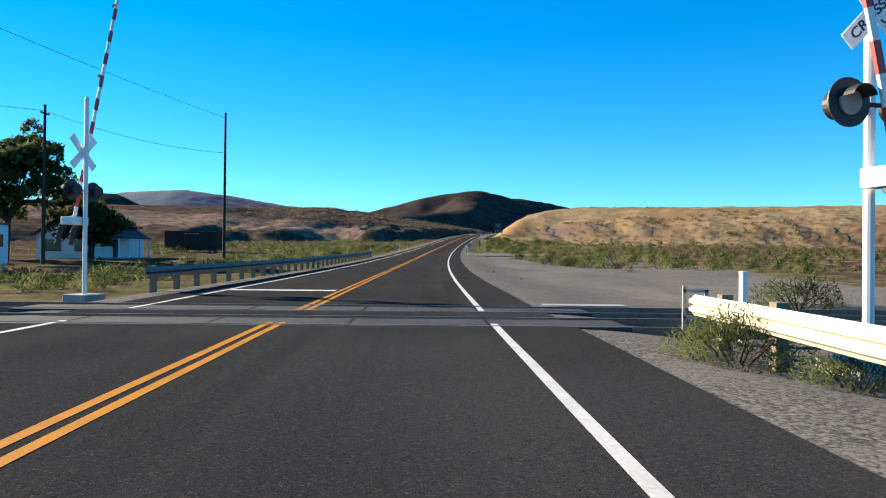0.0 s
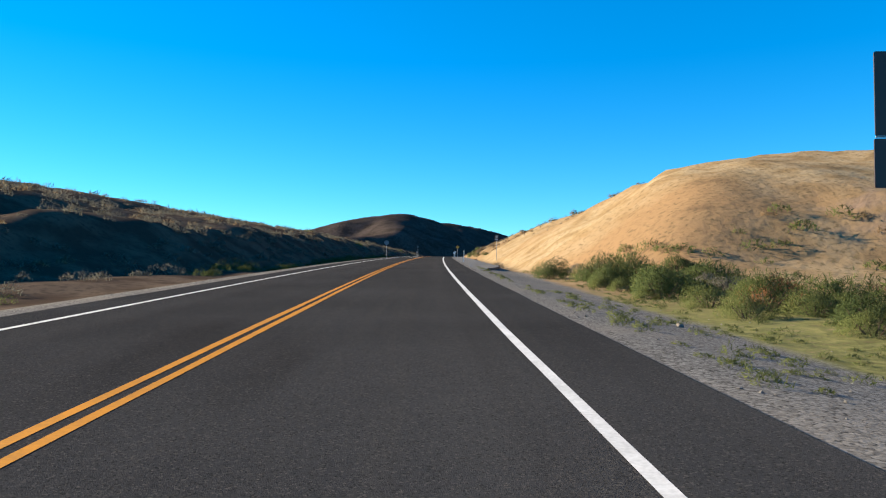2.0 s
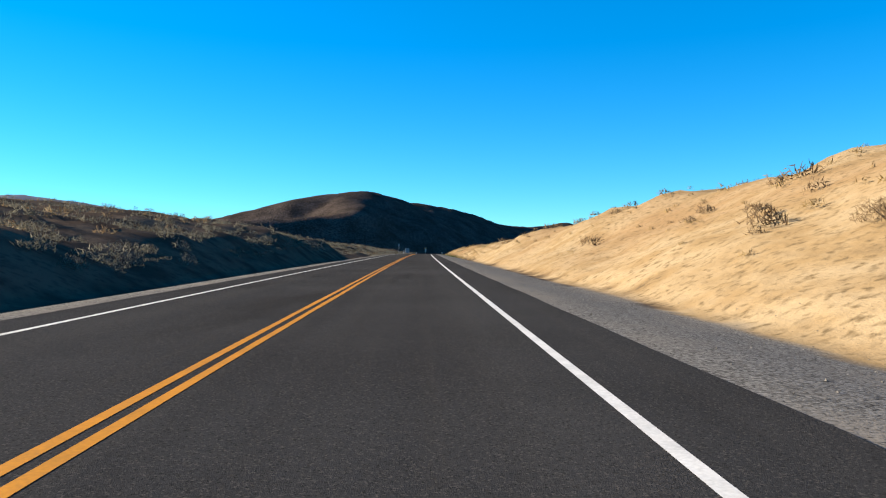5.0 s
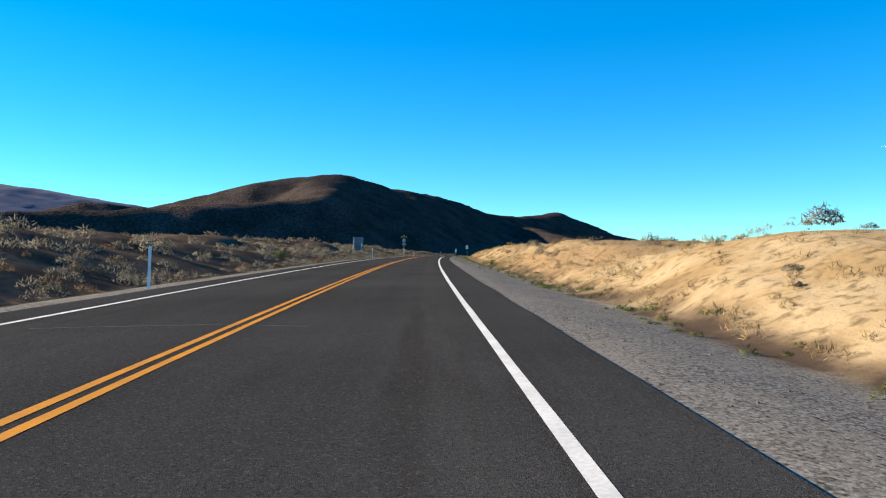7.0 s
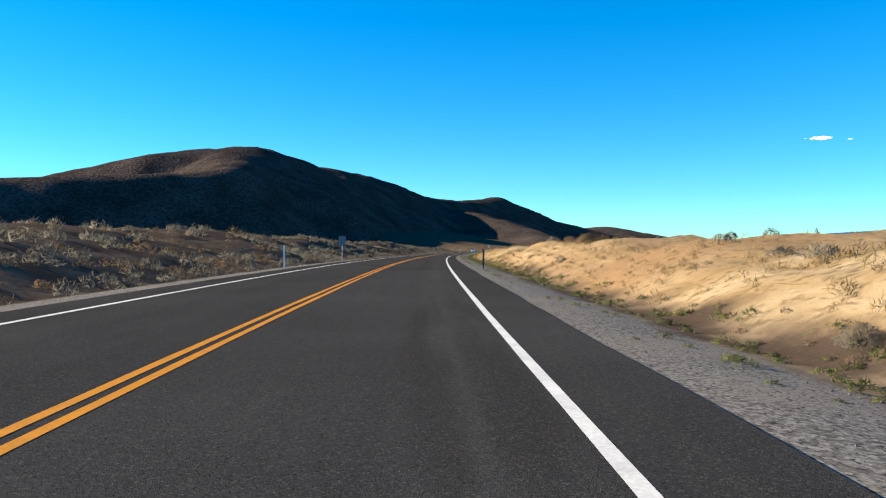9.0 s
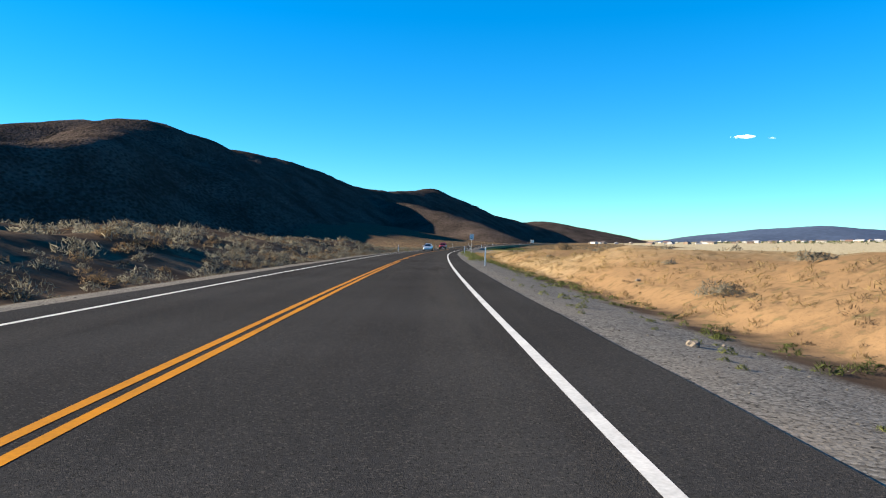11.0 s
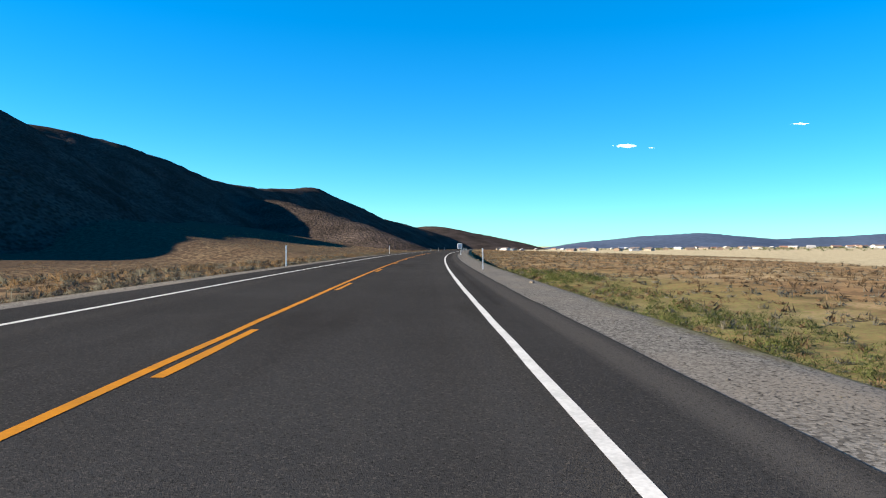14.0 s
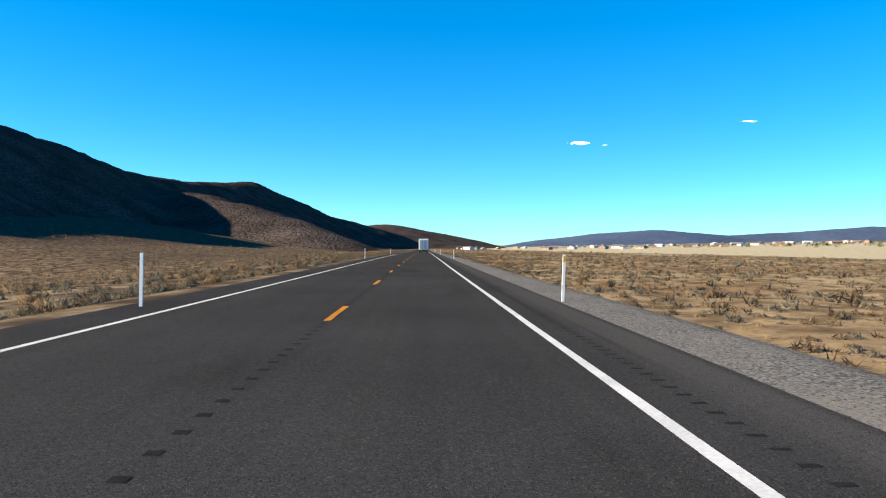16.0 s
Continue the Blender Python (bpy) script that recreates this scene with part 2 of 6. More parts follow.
def ground_material():
    """Soil darkened for shaded ground, pale earth, gravel and thin grass, mixed by the cover painted on the land's
    points and broken up by noise.
    """
    m = bpy.data.materials.new("desert_ground")
    m.use_nodes = True
    n, l = m.node_tree.nodes, m.node_tree.links
    b = n["Principled BSDF"]
    b.inputs["Roughness"].default_value = 0.95
    b.inputs["Specular IOR Level"].default_value = 0.0
    at = n.new("ShaderNodeTexCoord")
    cover = n.new("ShaderNodeAttribute")
    cover.attribute_name = "cover"
    sep = n.new("ShaderNodeSeparateColor")
    l.new(cover.outputs["Color"], sep.inputs[0])

    def noise_at(scale, detail=6):
        t = n.new("ShaderNodeTexNoise")
        t.inputs["Scale"].default_value, t.inputs["Detail"].default_value = scale, detail
        l.new(at.outputs["Object"], t.inputs["Vector"])
        return t.outputs["Fac"]

    def pair(a, c, fac, lo=0.4, hi=0.6):
        r = n.new("ShaderNodeMapRange")
        r.inputs["From Min"].default_value, r.inputs["From Max"].default_value = lo, hi
        l.new(fac, r.inputs["Value"])
        x = n.new("ShaderNodeMix")
        x.data_type = "RGBA"
        for sock, v in ((x.inputs[6], a), (x.inputs[7], c)):
            if isinstance(v, tuple):
                sock.default_value = (*v, 1)
            else:
                l.new(v, sock)
        l.new(r.outputs[0], x.inputs[0])
        return x.outputs[2]

    def blend(a, c, amount, wobble):
        w = n.new("ShaderNodeMath")
        w.operation = "MULTIPLY_ADD"
        w.inputs[1].default_value = 0.9
        l.new(wobble, w.inputs[0])
        l.new(amount, w.inputs[2])
        return pair(a, c, w.outputs[0], 0.78, 1.12)

    big, mid, small, dust = noise_at(0.035), noise_at(0.45), noise_at(3.5), noise_at(24.0, 6)
    # brown soil, kept dark so it also carries shade on the left
    shade_soil = pair((0.053, 0.038, 0.029), (0.096, 0.071, 0.052), mid)
    shade_soil = pair(shade_soil, (0.039, 0.031, 0.024), small, 0.5, 0.75)
    tan = pair((0.231, 0.159, 0.083), (0.289, 0.218, 0.131), mid)
    tan = pair(tan, (0.217, 0.137, 0.073), big, 0.45, 0.62)
    tan = pair(tan, (0.123, 0.087, 0.048), small, 0.52, 0.70)
    ash = pair((0.165, 0.112, 0.086), (0.245, 0.172, 0.130), small)
    grass = pair((0.086, 0.099, 0.034), (0.163, 0.150, 0.062), small)
    chips = n.new("ShaderNodeTexVoronoi")
    chips.inputs["Scale"].default_value = 26.0
    l.new(at.outputs["Object"], chips.inputs["Vector"])
    tint = n.new("ShaderNodeSeparateColor")
    l.new(chips.outputs["Color"], tint.inputs[0])
    gravel = pair((0.070, 0.066, 0.061), (0.205, 0.193, 0.177), tint.outputs[0], 0.0, 1.0)
    gravel = pair(gravel, (0.175, 0.156, 0.135), mid, 0.45, 0.75)
    gravel = pair(gravel, (0.036, 0.034, 0.032), chips.outputs["Distance"], 0.60, 0.90)
    col = blend(shade_soil, tan, sep.outputs[2], mid)
    col = blend(col, ash, cover.outputs["Alpha"], mid)
    col = blend(col, grass, sep.outputs[1], small)
    col = blend(col, gravel, sep.outputs[0], mid)
    bare_flat = n.new("ShaderNodeAttribute")
    bare_flat.attribute_name = "pale"
    col = blend(col, pair((0.30, 0.255, 0.165), (0.40, 0.345, 0.235), mid), bare_flat.outputs["Fac"], small)
    col = pair(col, (0.047, 0.039, 0.031), dust, 0.6, 0.82)
    l.new(col, b.inputs["Base Color"])
    bp = n.new("ShaderNodeBump")
    bp.inputs["Strength"].default_value, bp.inputs["Distance"].default_value = 0.3, 0.012
    hsum = n.new("ShaderNodeMath")
    hsum.operation = "ADD"
    l.new(dust, hsum.inputs[1])
    lump = n.new("ShaderNodeMath")
    lump.operation = "MULTIPLY"
    l.new(noise_at(1.5, 5), lump.inputs[0])
    bare = n.new("ShaderNodeMath")
    bare.operation = "SUBTRACT"
    bare.use_clamp = True
    l.new(sep.outputs[2], bare.inputs[0])
    l.new(sep.outputs[0], bare.inputs[1])
    l.new(bare.outputs[0], lump.inputs[1])
    soft = n.new("ShaderNodeMath")
    soft.operation = "MULTIPLY"
    l.new(small, soft.inputs[0])
    l.new(bare.outputs[0], soft.inputs[1])
    l.new(soft.outputs[0], hsum.inputs[0])
    tall = n.new("ShaderNodeMath")
    tall.operation = "MULTIPLY_ADD"
    tall.inputs[1].default_value = 14.0
    l.new(lump.outputs[0], tall.inputs[0])
    l.new(hsum.outputs[0], tall.inputs[2])
    l.new(tall.outputs[0], bp.inputs["Height"])
    l.new(bp.outputs[0], b.inputs["Normal"])
    return m


GROUND = ground_material()
MOUNTAIN = material("brown_hillside", (0.080, 0.063, 0.057), 0.95, other=(0.029, 0.023, 0.021), size=0.02, fine=0.25, amount=0.55,
                    bump=1.0, bump_size=0.22, deep=1.6)
nt = MOUNTAIN.node_tree
bs = nt.nodes["Principled BSDF"]
bs.inputs["Specular IOR Level"].default_value = 0.0
was = bs.inputs["Base Color"].links[0].from_socket
co, vo, sp = nt.nodes.new("ShaderNodeTexCoord"), nt.nodes.new("ShaderNodeTexVoronoi"), nt.nodes.new("ShaderNodeMapRange")
vo.inputs["Scale"].default_value = 0.22
sp.inputs["From Min"].default_value, sp.inputs["From Max"].default_value, sp.inputs["To Min"].default_value, sp.inputs["To Max"].default_value = 0.25, 0.5, 0.75, 0.0
mx = nt.nodes.new("ShaderNodeMix")
mx.data_type = "RGBA"
mx.inputs[7].default_value = (0.020, 0.019, 0.015, 1)
nt.links.new(co.outputs["Object"], vo.inputs["Vector"])
nt.links.new(vo.outputs["Distance"], sp.inputs["Value"])
nt.links.new(sp.outputs[0], mx.inputs[0])
nt.links.new(was, mx.inputs[6])
nt.links.new(mx.outputs[2], bs.inputs["Base Color"])
# the blue of distance haze is mixed into this base colour
FAR_RANGE = material("haze_blue_rock", (0.060, 0.085, 0.140), 0.95, other=(0.038, 0.055, 0.095), size=0.002, fine=0.02, amount=0.6)
def road_material():
    """Asphalt with worn wheel tracks, lengthwise streaks and a dusty outer edge; reads each point's place across the road."""
    m = material("asphalt", (0.0245, 0.0245, 0.0255), 0.85, other=(0.040, 0.0397, 0.0410), size=0.22, fine=70, amount=0.5, bump=0.3, bump_size=110)
    n, l = m.node_tree.nodes, m.node_tree.links
    b = n["Principled BSDF"]
    b.inputs["Specular IOR Level"].default_value = 0.0
    col = b.inputs["Base Color"].links[0].from_socket
    across = n.new("ShaderNodeAttribute")
    across.attribute_name = "lane"
    split = n.new("ShaderNodeSeparateXYZ")
    l.new(across.outputs["Vector"], split.inputs[0])

    def streak(sx, sy, detail):
        mp = n.new("ShaderNodeMapping")
        mp.inputs["Scale"].default_value = (sx, sy, 1)
        l.new(across.outputs["Vector"], mp.inputs["Vector"])
        t = n.new("ShaderNodeTexNoise")
        t.inputs["Scale"].default_value, t.inputs["Detail"].default_value = 1.0, detail
        l.new(mp.outputs[0], t.inputs["Vector"])
        return t.outputs["Fac"]

    def layer(base, tint, fac, lo, hi, top):
        r = n.new("ShaderNodeMapRange")
        for k, v in (("From Min", lo), ("From Max", hi), ("To Max", top)):
            r.inputs[k].default_value = v
        l.new(fac, r.inputs["Value"])
        x = n.new("ShaderNodeMix")
        x.data_type = "RGBA"
        l.new(base, x.inputs[6])
        x.inputs[7].default_value = (*tint, 1)
        l.new(r.outputs[0], x.inputs[0])
        return x.outputs[2]

    col = layer(col, (0.060, 0.057, 0.055), split.outputs[2], 0.0, 2.0, 0.8)
    col = layer(col, (0.022, 0.021, 0.021), streak(1.9, 0.012, 3), 0.52, 0.72, 0.25)
    col = layer(col, (0.046, 0.043, 0.040), streak(2.6, 0.03, 4), 0.55, 0.75, 0.3)
    col = layer(col, (0.015, 0.014, 0.0135), streak(0.5, 0.09, 5), 0.60, 0.70, 0.35)
    chip = n.new("ShaderNodeTexVoronoi")
    chip.inputs["Scale"].default_value = 75.0
    l.new(n["Texture Coordinate"].outputs["Object"], chip.inputs["Vector"])
    hue = n.new("ShaderNodeSeparateColor")
    l.new(chip.outputs["Color"], hue.inputs[0])
    col = layer(col, (0.085, 0.078, 0.070), hue.outputs[0], 0.80, 1.0, 0.55)
    col = layer(col, (0.010, 0.0095, 0.009), hue.outputs[1], 0.75, 1.0, 0.6)
    l.new(col, b.inputs["Base Color"])
    return m


ASPHALT = road_material()
OLD_ASPHALT = material("old_asphalt", (0.080, 0.076, 0.071), 0.9, other=(0.130, 0.122, 0.113), size=0.5, fine=45, amount=0.5, bump=0.4, bump_size=70)
TAR = material("tar", (0.018, 0.017, 0.017), 0.6, other=(0.03, 0.03, 0.03), size=3)
YELLOW_PAINT = material("yellow_road_paint", (0.43, 0.168, 0.002), 0.8, other=(0.25, 0.108, 0.006), size=2.5, fine=30, amount=0.4)
YELLOW_PAINT.node_tree.nodes["Principled BSDF"].inputs["Specular IOR Level"].default_value = 0.1
WHITE_PAINT = material("white_road_paint", (0.55, 0.54, 0.52), 0.8, other=(0.30, 0.295, 0.285), size=2.5, fine=30, amount=0.35)


# ---- builders ----
def fill(name, verts, faces, mat, parent=None, smooth=False, normals=None):
    me = bpy.data.meshes.new(name)
    v = np.asarray(verts, dtype=np.float32).reshape(-1, 3)
    f = np.asarray(faces, dtype=np.int32)
    me.vertices.add(len(v))
    me.vertices.foreach_set("co", v.ravel())
    k = f.shape[1]
    me.loops.add(f.size)
    me.loops.foreach_set("vertex_index", f.ravel())
    me.polygons.add(len(f))
    me.polygons.foreach_set("loop_start", np.arange(0, f.size, k, dtype=np.int32))
    me.polygons.foreach_set("loop_total", np.full(len(f), k, dtype=np.int32))
    me.polygons.foreach_set("use_smooth", np.full(len(f), smooth, dtype=bool))
    me.update(calc_edges=True)
    me.validate()
    if normals is not None:
        at = me.attributes.new("custom_normal", "FLOAT_VECTOR", "POINT")
        at.data.foreach_set("vector", np.asarray(normals, dtype=np.float32).ravel())
    me.materials.append(mat)
    ob = new(name, me)
    if parent is None:
        ob.matrix_basis = SCALE
    else:
        ob.parent = parent
    return ob


def grid_faces(rows, cols, skip=None):
    i = np.arange((rows - 1) * (cols - 1))
    r, c = i // (cols - 1), i % (cols - 1)
    a = r * cols + c
    f = np.stack([a, a + 1, a + cols + 1, a + cols], 1)
    return f if skip is None else f[~skip[r, c]]


def spread(lo, hi, first, growth):
    out, w = [lo], first
    while out[-1] < hi:
        out.append(out[-1] + w)
        w *= growth
    return out


# ---- the land ----
ys = np.concatenate([np.array([-2500, -1200, -700, -450, -320]), np.arange(-240, -60, 8), np.arange(-60, 620, 2.0), np.arange(620, 1720, 2.6), np.array(spread(1720, 12000, 6, 1.09))])
half = [0.0, 2.5, 4.1] + list(np.arange(4.4, 12, 0.45)) + list(np.arange(12, 34, 0.9)) + list(np.arange(34, 80, 2.2)) + spread(80, 12000, 4, 1.14)
fine_half = half[:20] + list(np.arange(12, 112, 1.5)) + spread(112, 12000, 5, 1.14)
us = np.array([-u for u in half[:0:-1]] + fine_half)
YY, UU = np.meshgrid(ys, us, indexing="ij")
XX = np.interp(YY, CY, CX) + UU
ZZ, SSS, DDD = ground_z(XX, YY)
ground = fill("ground", np.stack([XX, YY, ZZ], -1), grid_faces(len(ys), len(us)), GROUND, smooth=True)
tagged(ground, "dry desert ground with gravel shoulders, cut banks and sparse grass", "ground", kind="structure")
aD = np.abs(DDD)
er = np.where(DDD > 0, right_edge(SSS), left_edge(SSS))
SSS = chain(SSS)
gw = np.where(DDD > 0, np.interp(SSS, [-60, 0, 60, 85, 215, 430, 600, 700, 900, 1100, 1190, 1250, 1300, 1600], [2.5, 20, 20, 1.6, 3.4, 3.4, 2.6, 2.6, 1.6, 2.4, 4.0, 7.5, 1.7, 1.7]),
              np.interp(SSS, [-60, 210, 260, 420, 600, 1400, 1480], [1.4, 1.4, 3.2, 3.4, 1.1, 1.0, -0.7]))
gravel = 1 - step01(aD - er, gw - 1.1, gw + 1.3)
green = np.where(DDD > 0, np.interp(SSS, [-60, 60, 70, 190, 212, 730, 760, 1060, 1120, 1240, 1262, 1410, 1440, 1480], [0.35, 0.45, 0.56, 0.54, 0.0, 0.0, 0.12, 0.1, 0.1, 0.12, 0.42, 0.42, 0.25, 0.12]) * (1 - step01(aD, 18, 45)) + 0.12,
                 np.interp(SSS, [-60, 180, 200, 1180, 1240, 1300, 1400], [0.45, 0.45, 0.12, 0.12, 0.35, 0.35, 0.1]) * (1 - step01(aD, 20, 60)))
# left cut bank gets little tan: its shade is put into the dark soil
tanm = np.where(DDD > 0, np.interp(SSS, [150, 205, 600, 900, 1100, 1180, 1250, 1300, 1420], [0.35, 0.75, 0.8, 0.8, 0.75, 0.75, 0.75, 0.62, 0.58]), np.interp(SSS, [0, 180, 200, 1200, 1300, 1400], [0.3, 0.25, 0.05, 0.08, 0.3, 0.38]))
tanm = np.where(DDD > 80, np.maximum(tanm, 0.28 + 0.35 * step01(rough(XX / 160, YY / 420, 3, 61), 0.0, 0.4)), tanm)
tanm = np.where((DDD > 0) & (SSS > 480) & (SSS < 1180), tanm * (0.42 + 0.58 * step01(DDD + 0.6 * rough(XX / 3, YY / 3, 3, 97), 7.4, 9.2)), tanm)
# far left ground loses its tan, painting in the mountain's shade
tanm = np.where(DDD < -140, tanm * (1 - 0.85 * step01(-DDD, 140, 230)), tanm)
flat = pale_flat(SSS, DDD)
green = green * (1 - flat)
rel_h = ZZ - np.interp(SSS - 8, AL, CZ)
ash = np.where(DDD > 0, step01(DDD, 20, 30) * step01(SSS, 196, 208) * (1 - step01(SSS + 0.38 * np.clip(DDD - 30, 0, 160), 236, 244)) * (1 - step01(rel_h, 3.8, 5.6)) * 0.8,
               step01(aD, 20, 30) * step01(SSS, 176, 188) * (1 - step01(SSS, 204, 214)) * 0.6)
pa = ground.data.attributes.new("pale", "FLOAT", "POINT")
pa.data.foreach_set("value", (flat * 0.8).astype(np.float32).ravel())
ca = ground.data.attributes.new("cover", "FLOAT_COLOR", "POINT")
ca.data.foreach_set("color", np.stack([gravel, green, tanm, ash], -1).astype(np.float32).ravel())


def hill_mesh(name, ridge, spurs, x0, x1, y0, y1, cell, k, r, mat, label, seed, wear=0.16, base=0.0):
    """A mountain: ground that falls away from a ridge line and its spurs, with gullies."""
    gx, gy = np.meshgrid(np.arange(x0, x1, cell), np.arange(y0, y1, cell), indexing="ij")
    wx = gx + 40 * rough(gx / 260, gy / 260, 3, seed + 50)
    wy = gy + 40 * rough(gx / 260, gy / 260, 3, seed + 70)
    h = np.full_like(gx, -300.0)
    for steep, line in [(k, ridge)] + spurs:
        p = np.array(line, float)
        t = np.concatenate([[0], np.cumsum(np.hypot(*np.diff(p[:, :2], axis=0).T))])
        q = np.arange(0, t[-1], 8)
        for px, py, pz in zip(np.interp(q, t, p[:, 0]), np.interp(q, t, p[:, 1]), np.interp(q, t, p[:, 2])):
            e = np.hypot(wx - px, wy - py)
            g = pz - steep * (np.sqrt(e * e + r * r) - r)
            h = np.maximum(h, g)
    low = 14.0
    h = np.where(h < low, low - (low - h) * 0.7 - 6 * (1 - np.exp(-(low - np.minimum(h, low)) / 12)), h)
    gully = np.abs(rough(gx / 55, gy / 55, 4, seed)) * wear * np.clip(h, 0, 60) + rough(gx / 14, gy / 14, 3, seed + 9) * 1.6
    h = h - gully + base
    ob = fill(name, np.stack([gx, gy, h], -1), grid_faces(*gx.shape), mat, smooth=True)
    return tagged(ob, label, "hill", kind="structure")


hill_mesh("mountain", [(-515, 1769, 20), (-290, 1944, 95), (-224, 2112, 96), (-5, 2133, 150), (128, 2229, 185), (178, 2333, 187), (240, 2500, 180), (334, 2609, 194), (434, 2704, 185), (509, 2827, 180), (630, 2928, 160), (746, 3032, 150),
                       (854, 3157, 153), (950, 3260, 168), (1048, 3378, 179), (1118, 3502, 200), (1195, 3586, 182), (1327, 3620, 146), (1409, 3644, 114), (1554, 3675, 96), (1724, 3713, 55)],
          [(1.0, [(112, 2229, 178), (112, 2000, 138), (98, 1880, 112)]), (1.3, [(98, 1880, 112), (96, 1850, 107)]), (0.6, [(118, 2220, 175), (90, 2020, 120), (74, 1960, 108)]), (1.2, [(74, 1960, 108), (66, 1880, 100)]), (1.15, [(-480, 1540, 40), (-330, 1620, 55), (-109, 1735, 76), (30, 1812, 94), (96, 1852, 106)]),
           (0.7, [(128, 1960, 108), (184, 2000, 108), (265, 2090, 96), (340, 2180, 55)]),
           (0.6, [(642, 2942, 148), (715, 2760, 100), (734, 2657, 92), (745, 2480, 62), (760, 2300, 30), (775, 2200, 8)]), (0.6, [(339, 2610, 176), (420, 2420, 80), (450, 2250, 15)])],
          -1000, 2400, 1250, 4300, 14, 0.60, 55, MOUNTAIN, "brown sagebrush mountain ridge with dark shaded flanks", 5, base=20)
hill_mesh("low_hill", [(1800, 4250, 70), (2012, 4240, 112), (2250, 4300, 80), (2500, 4400, 20)], [], 1000, 3800, 2700, 5300, 26, 0.22, 90, MOUNTAIN,
          "low rounded brown hill behind the mountain", 9, 0.1, base=18)
hill_mesh("butte", [(-1390, 2760, 230), (-1280, 2800, 232)], [], -1900, -850, 2300, 3300, 16, 0.6, 45, MOUNTAIN, "small dark flat-topped butte", 15)
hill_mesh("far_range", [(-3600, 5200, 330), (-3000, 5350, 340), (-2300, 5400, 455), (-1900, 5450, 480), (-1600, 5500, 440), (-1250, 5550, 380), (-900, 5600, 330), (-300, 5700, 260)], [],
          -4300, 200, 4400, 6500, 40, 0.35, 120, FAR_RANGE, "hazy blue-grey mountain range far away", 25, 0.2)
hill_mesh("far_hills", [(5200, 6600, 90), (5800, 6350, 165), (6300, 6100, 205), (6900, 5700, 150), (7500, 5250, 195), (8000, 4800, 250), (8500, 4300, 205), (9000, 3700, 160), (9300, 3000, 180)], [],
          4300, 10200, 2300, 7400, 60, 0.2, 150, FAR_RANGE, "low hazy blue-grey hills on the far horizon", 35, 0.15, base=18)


# ---- the road ----
def strip(name, s0, s1, d0, d1, up, mat, step=2.0, thick=0.0, wobble=0.0, seed=0, parent=None):
    """A band along the road between two offsets, with a thickness below its top."""
    s = np.arange(s0, s1 + step * 0.5, step)
    lo = d0(s) if callable(d0) else np.full_like(s, d0)
    hi = d1(s) if callable(d1) else np.full_like(s, d1)
    if wobble:
        lo, hi = lo + wobble * rough(s / 1.3, s * 0 + 7, 3, seed), hi + wobble * rough(s / 1.3, s * 0, 3, seed)
    a, b = on_road(s, lo, up), on_road(s, hi, up)
    cols = [a, b]
    if thick:
        cols = [a - np.array([[0], [0], [thick]]), a, on_road(s, (lo + hi) / 2, up), b, b - np.array([[0], [0], [thick]])]
    v = np.stack(cols, 0).transpose(2, 0, 1).reshape(-1, 3)
    return fill(name, v, grid_faces(len(s), len(cols)), mat, parent=parent)


def road_mesh():
    s = np.arange(-240, 2700, 2.0)
    cols, lane = [], []
    for k, f in enumerate((-1, -1, -0.93, -0.8, -0.6, -0.45, -0.3, -0.12, 0, 0.12, 0.3, 0.45, 0.6, 0.8, 0.87, 0.93, 1, 1)):
        edge = np.where(f > 0, right_edge(s), left_edge(s)) + 0.05 * rough(s / 1.3, s * 0 + (7 if f > 0 else 2), 3, 4)
        d = edge * f
        cols.append(on_road(s, d, -0.16 if k in (0, 17) else 0.0))
        worn = np.exp(-((np.abs(d) - 1.0) / 0.35) ** 2) + np.exp(-((np.abs(d) - 2.75) / 0.35) ** 2)
        dusty = step01(d, 4.25, 4.5) * (1 - step01(d, 4.62, 4.8)) * step01(s, 1290, 1340) * 2.6
        lane.append(np.stack([d, s, np.clip(worn * 0.6 + 1.6 * dusty, 0, 4.0)], -1))
    v = np.stack(cols, 0).transpose(2, 0, 1).reshape(-1, 3)
    ob = fill("road", v, grid_faces(len(s), len(cols)), ASPHALT)
    at = ob.data.attributes.new("lane", "FLOAT_VECTOR", "POINT")
    at.data.foreach_set("vector", np.stack(lane, 1).astype(np.float32).ravel())
    return ob


tagged(road_mesh(), "dark grey two-lane asphalt highway with painted lines", "road", kind="structure")


def marking(name, s0, s1, d, w, mat, label, wobble=0.012):
    off = (lambda s: np.interp(s, [480, 600, 1420, 1520], [0, -0.05, -0.05, -0.1])) if d > 3 else (lambda s: 0 * s)
    ob = strip(name, s0, s1, lambda s: off(s) + d - w / 2, lambda s: off(s) + d + w / 2, 0.004, mat, min(2.0, max(0.25, (s1 - s0) / 6)), 0, wobble, int(s0) % 97)
    return tagged(ob, label, "road marking", kind="structure")


XING = (-14.9, -11.5)
for a, b in ((-200, XING[0]), (XING[1], 2600)):
    marking("edge_line", a, b, 3.59, 0.122, WHITE_PAINT, "solid white edge line painted on the asphalt")
    marking("edge_line", a, b, -3.46, 0.12, WHITE_PAINT, "solid white edge line painted on the asphalt")
for d in (-0.105, 0.105):
    for a, b in ((-200, XING[0]), (XING[1], 1076 if d > 0 else 1444)):
        marking("centre_line", a, b, d, 0.11, YELLOW_PAINT, "solid yellow centre line painted on the asphalt", 0.02)
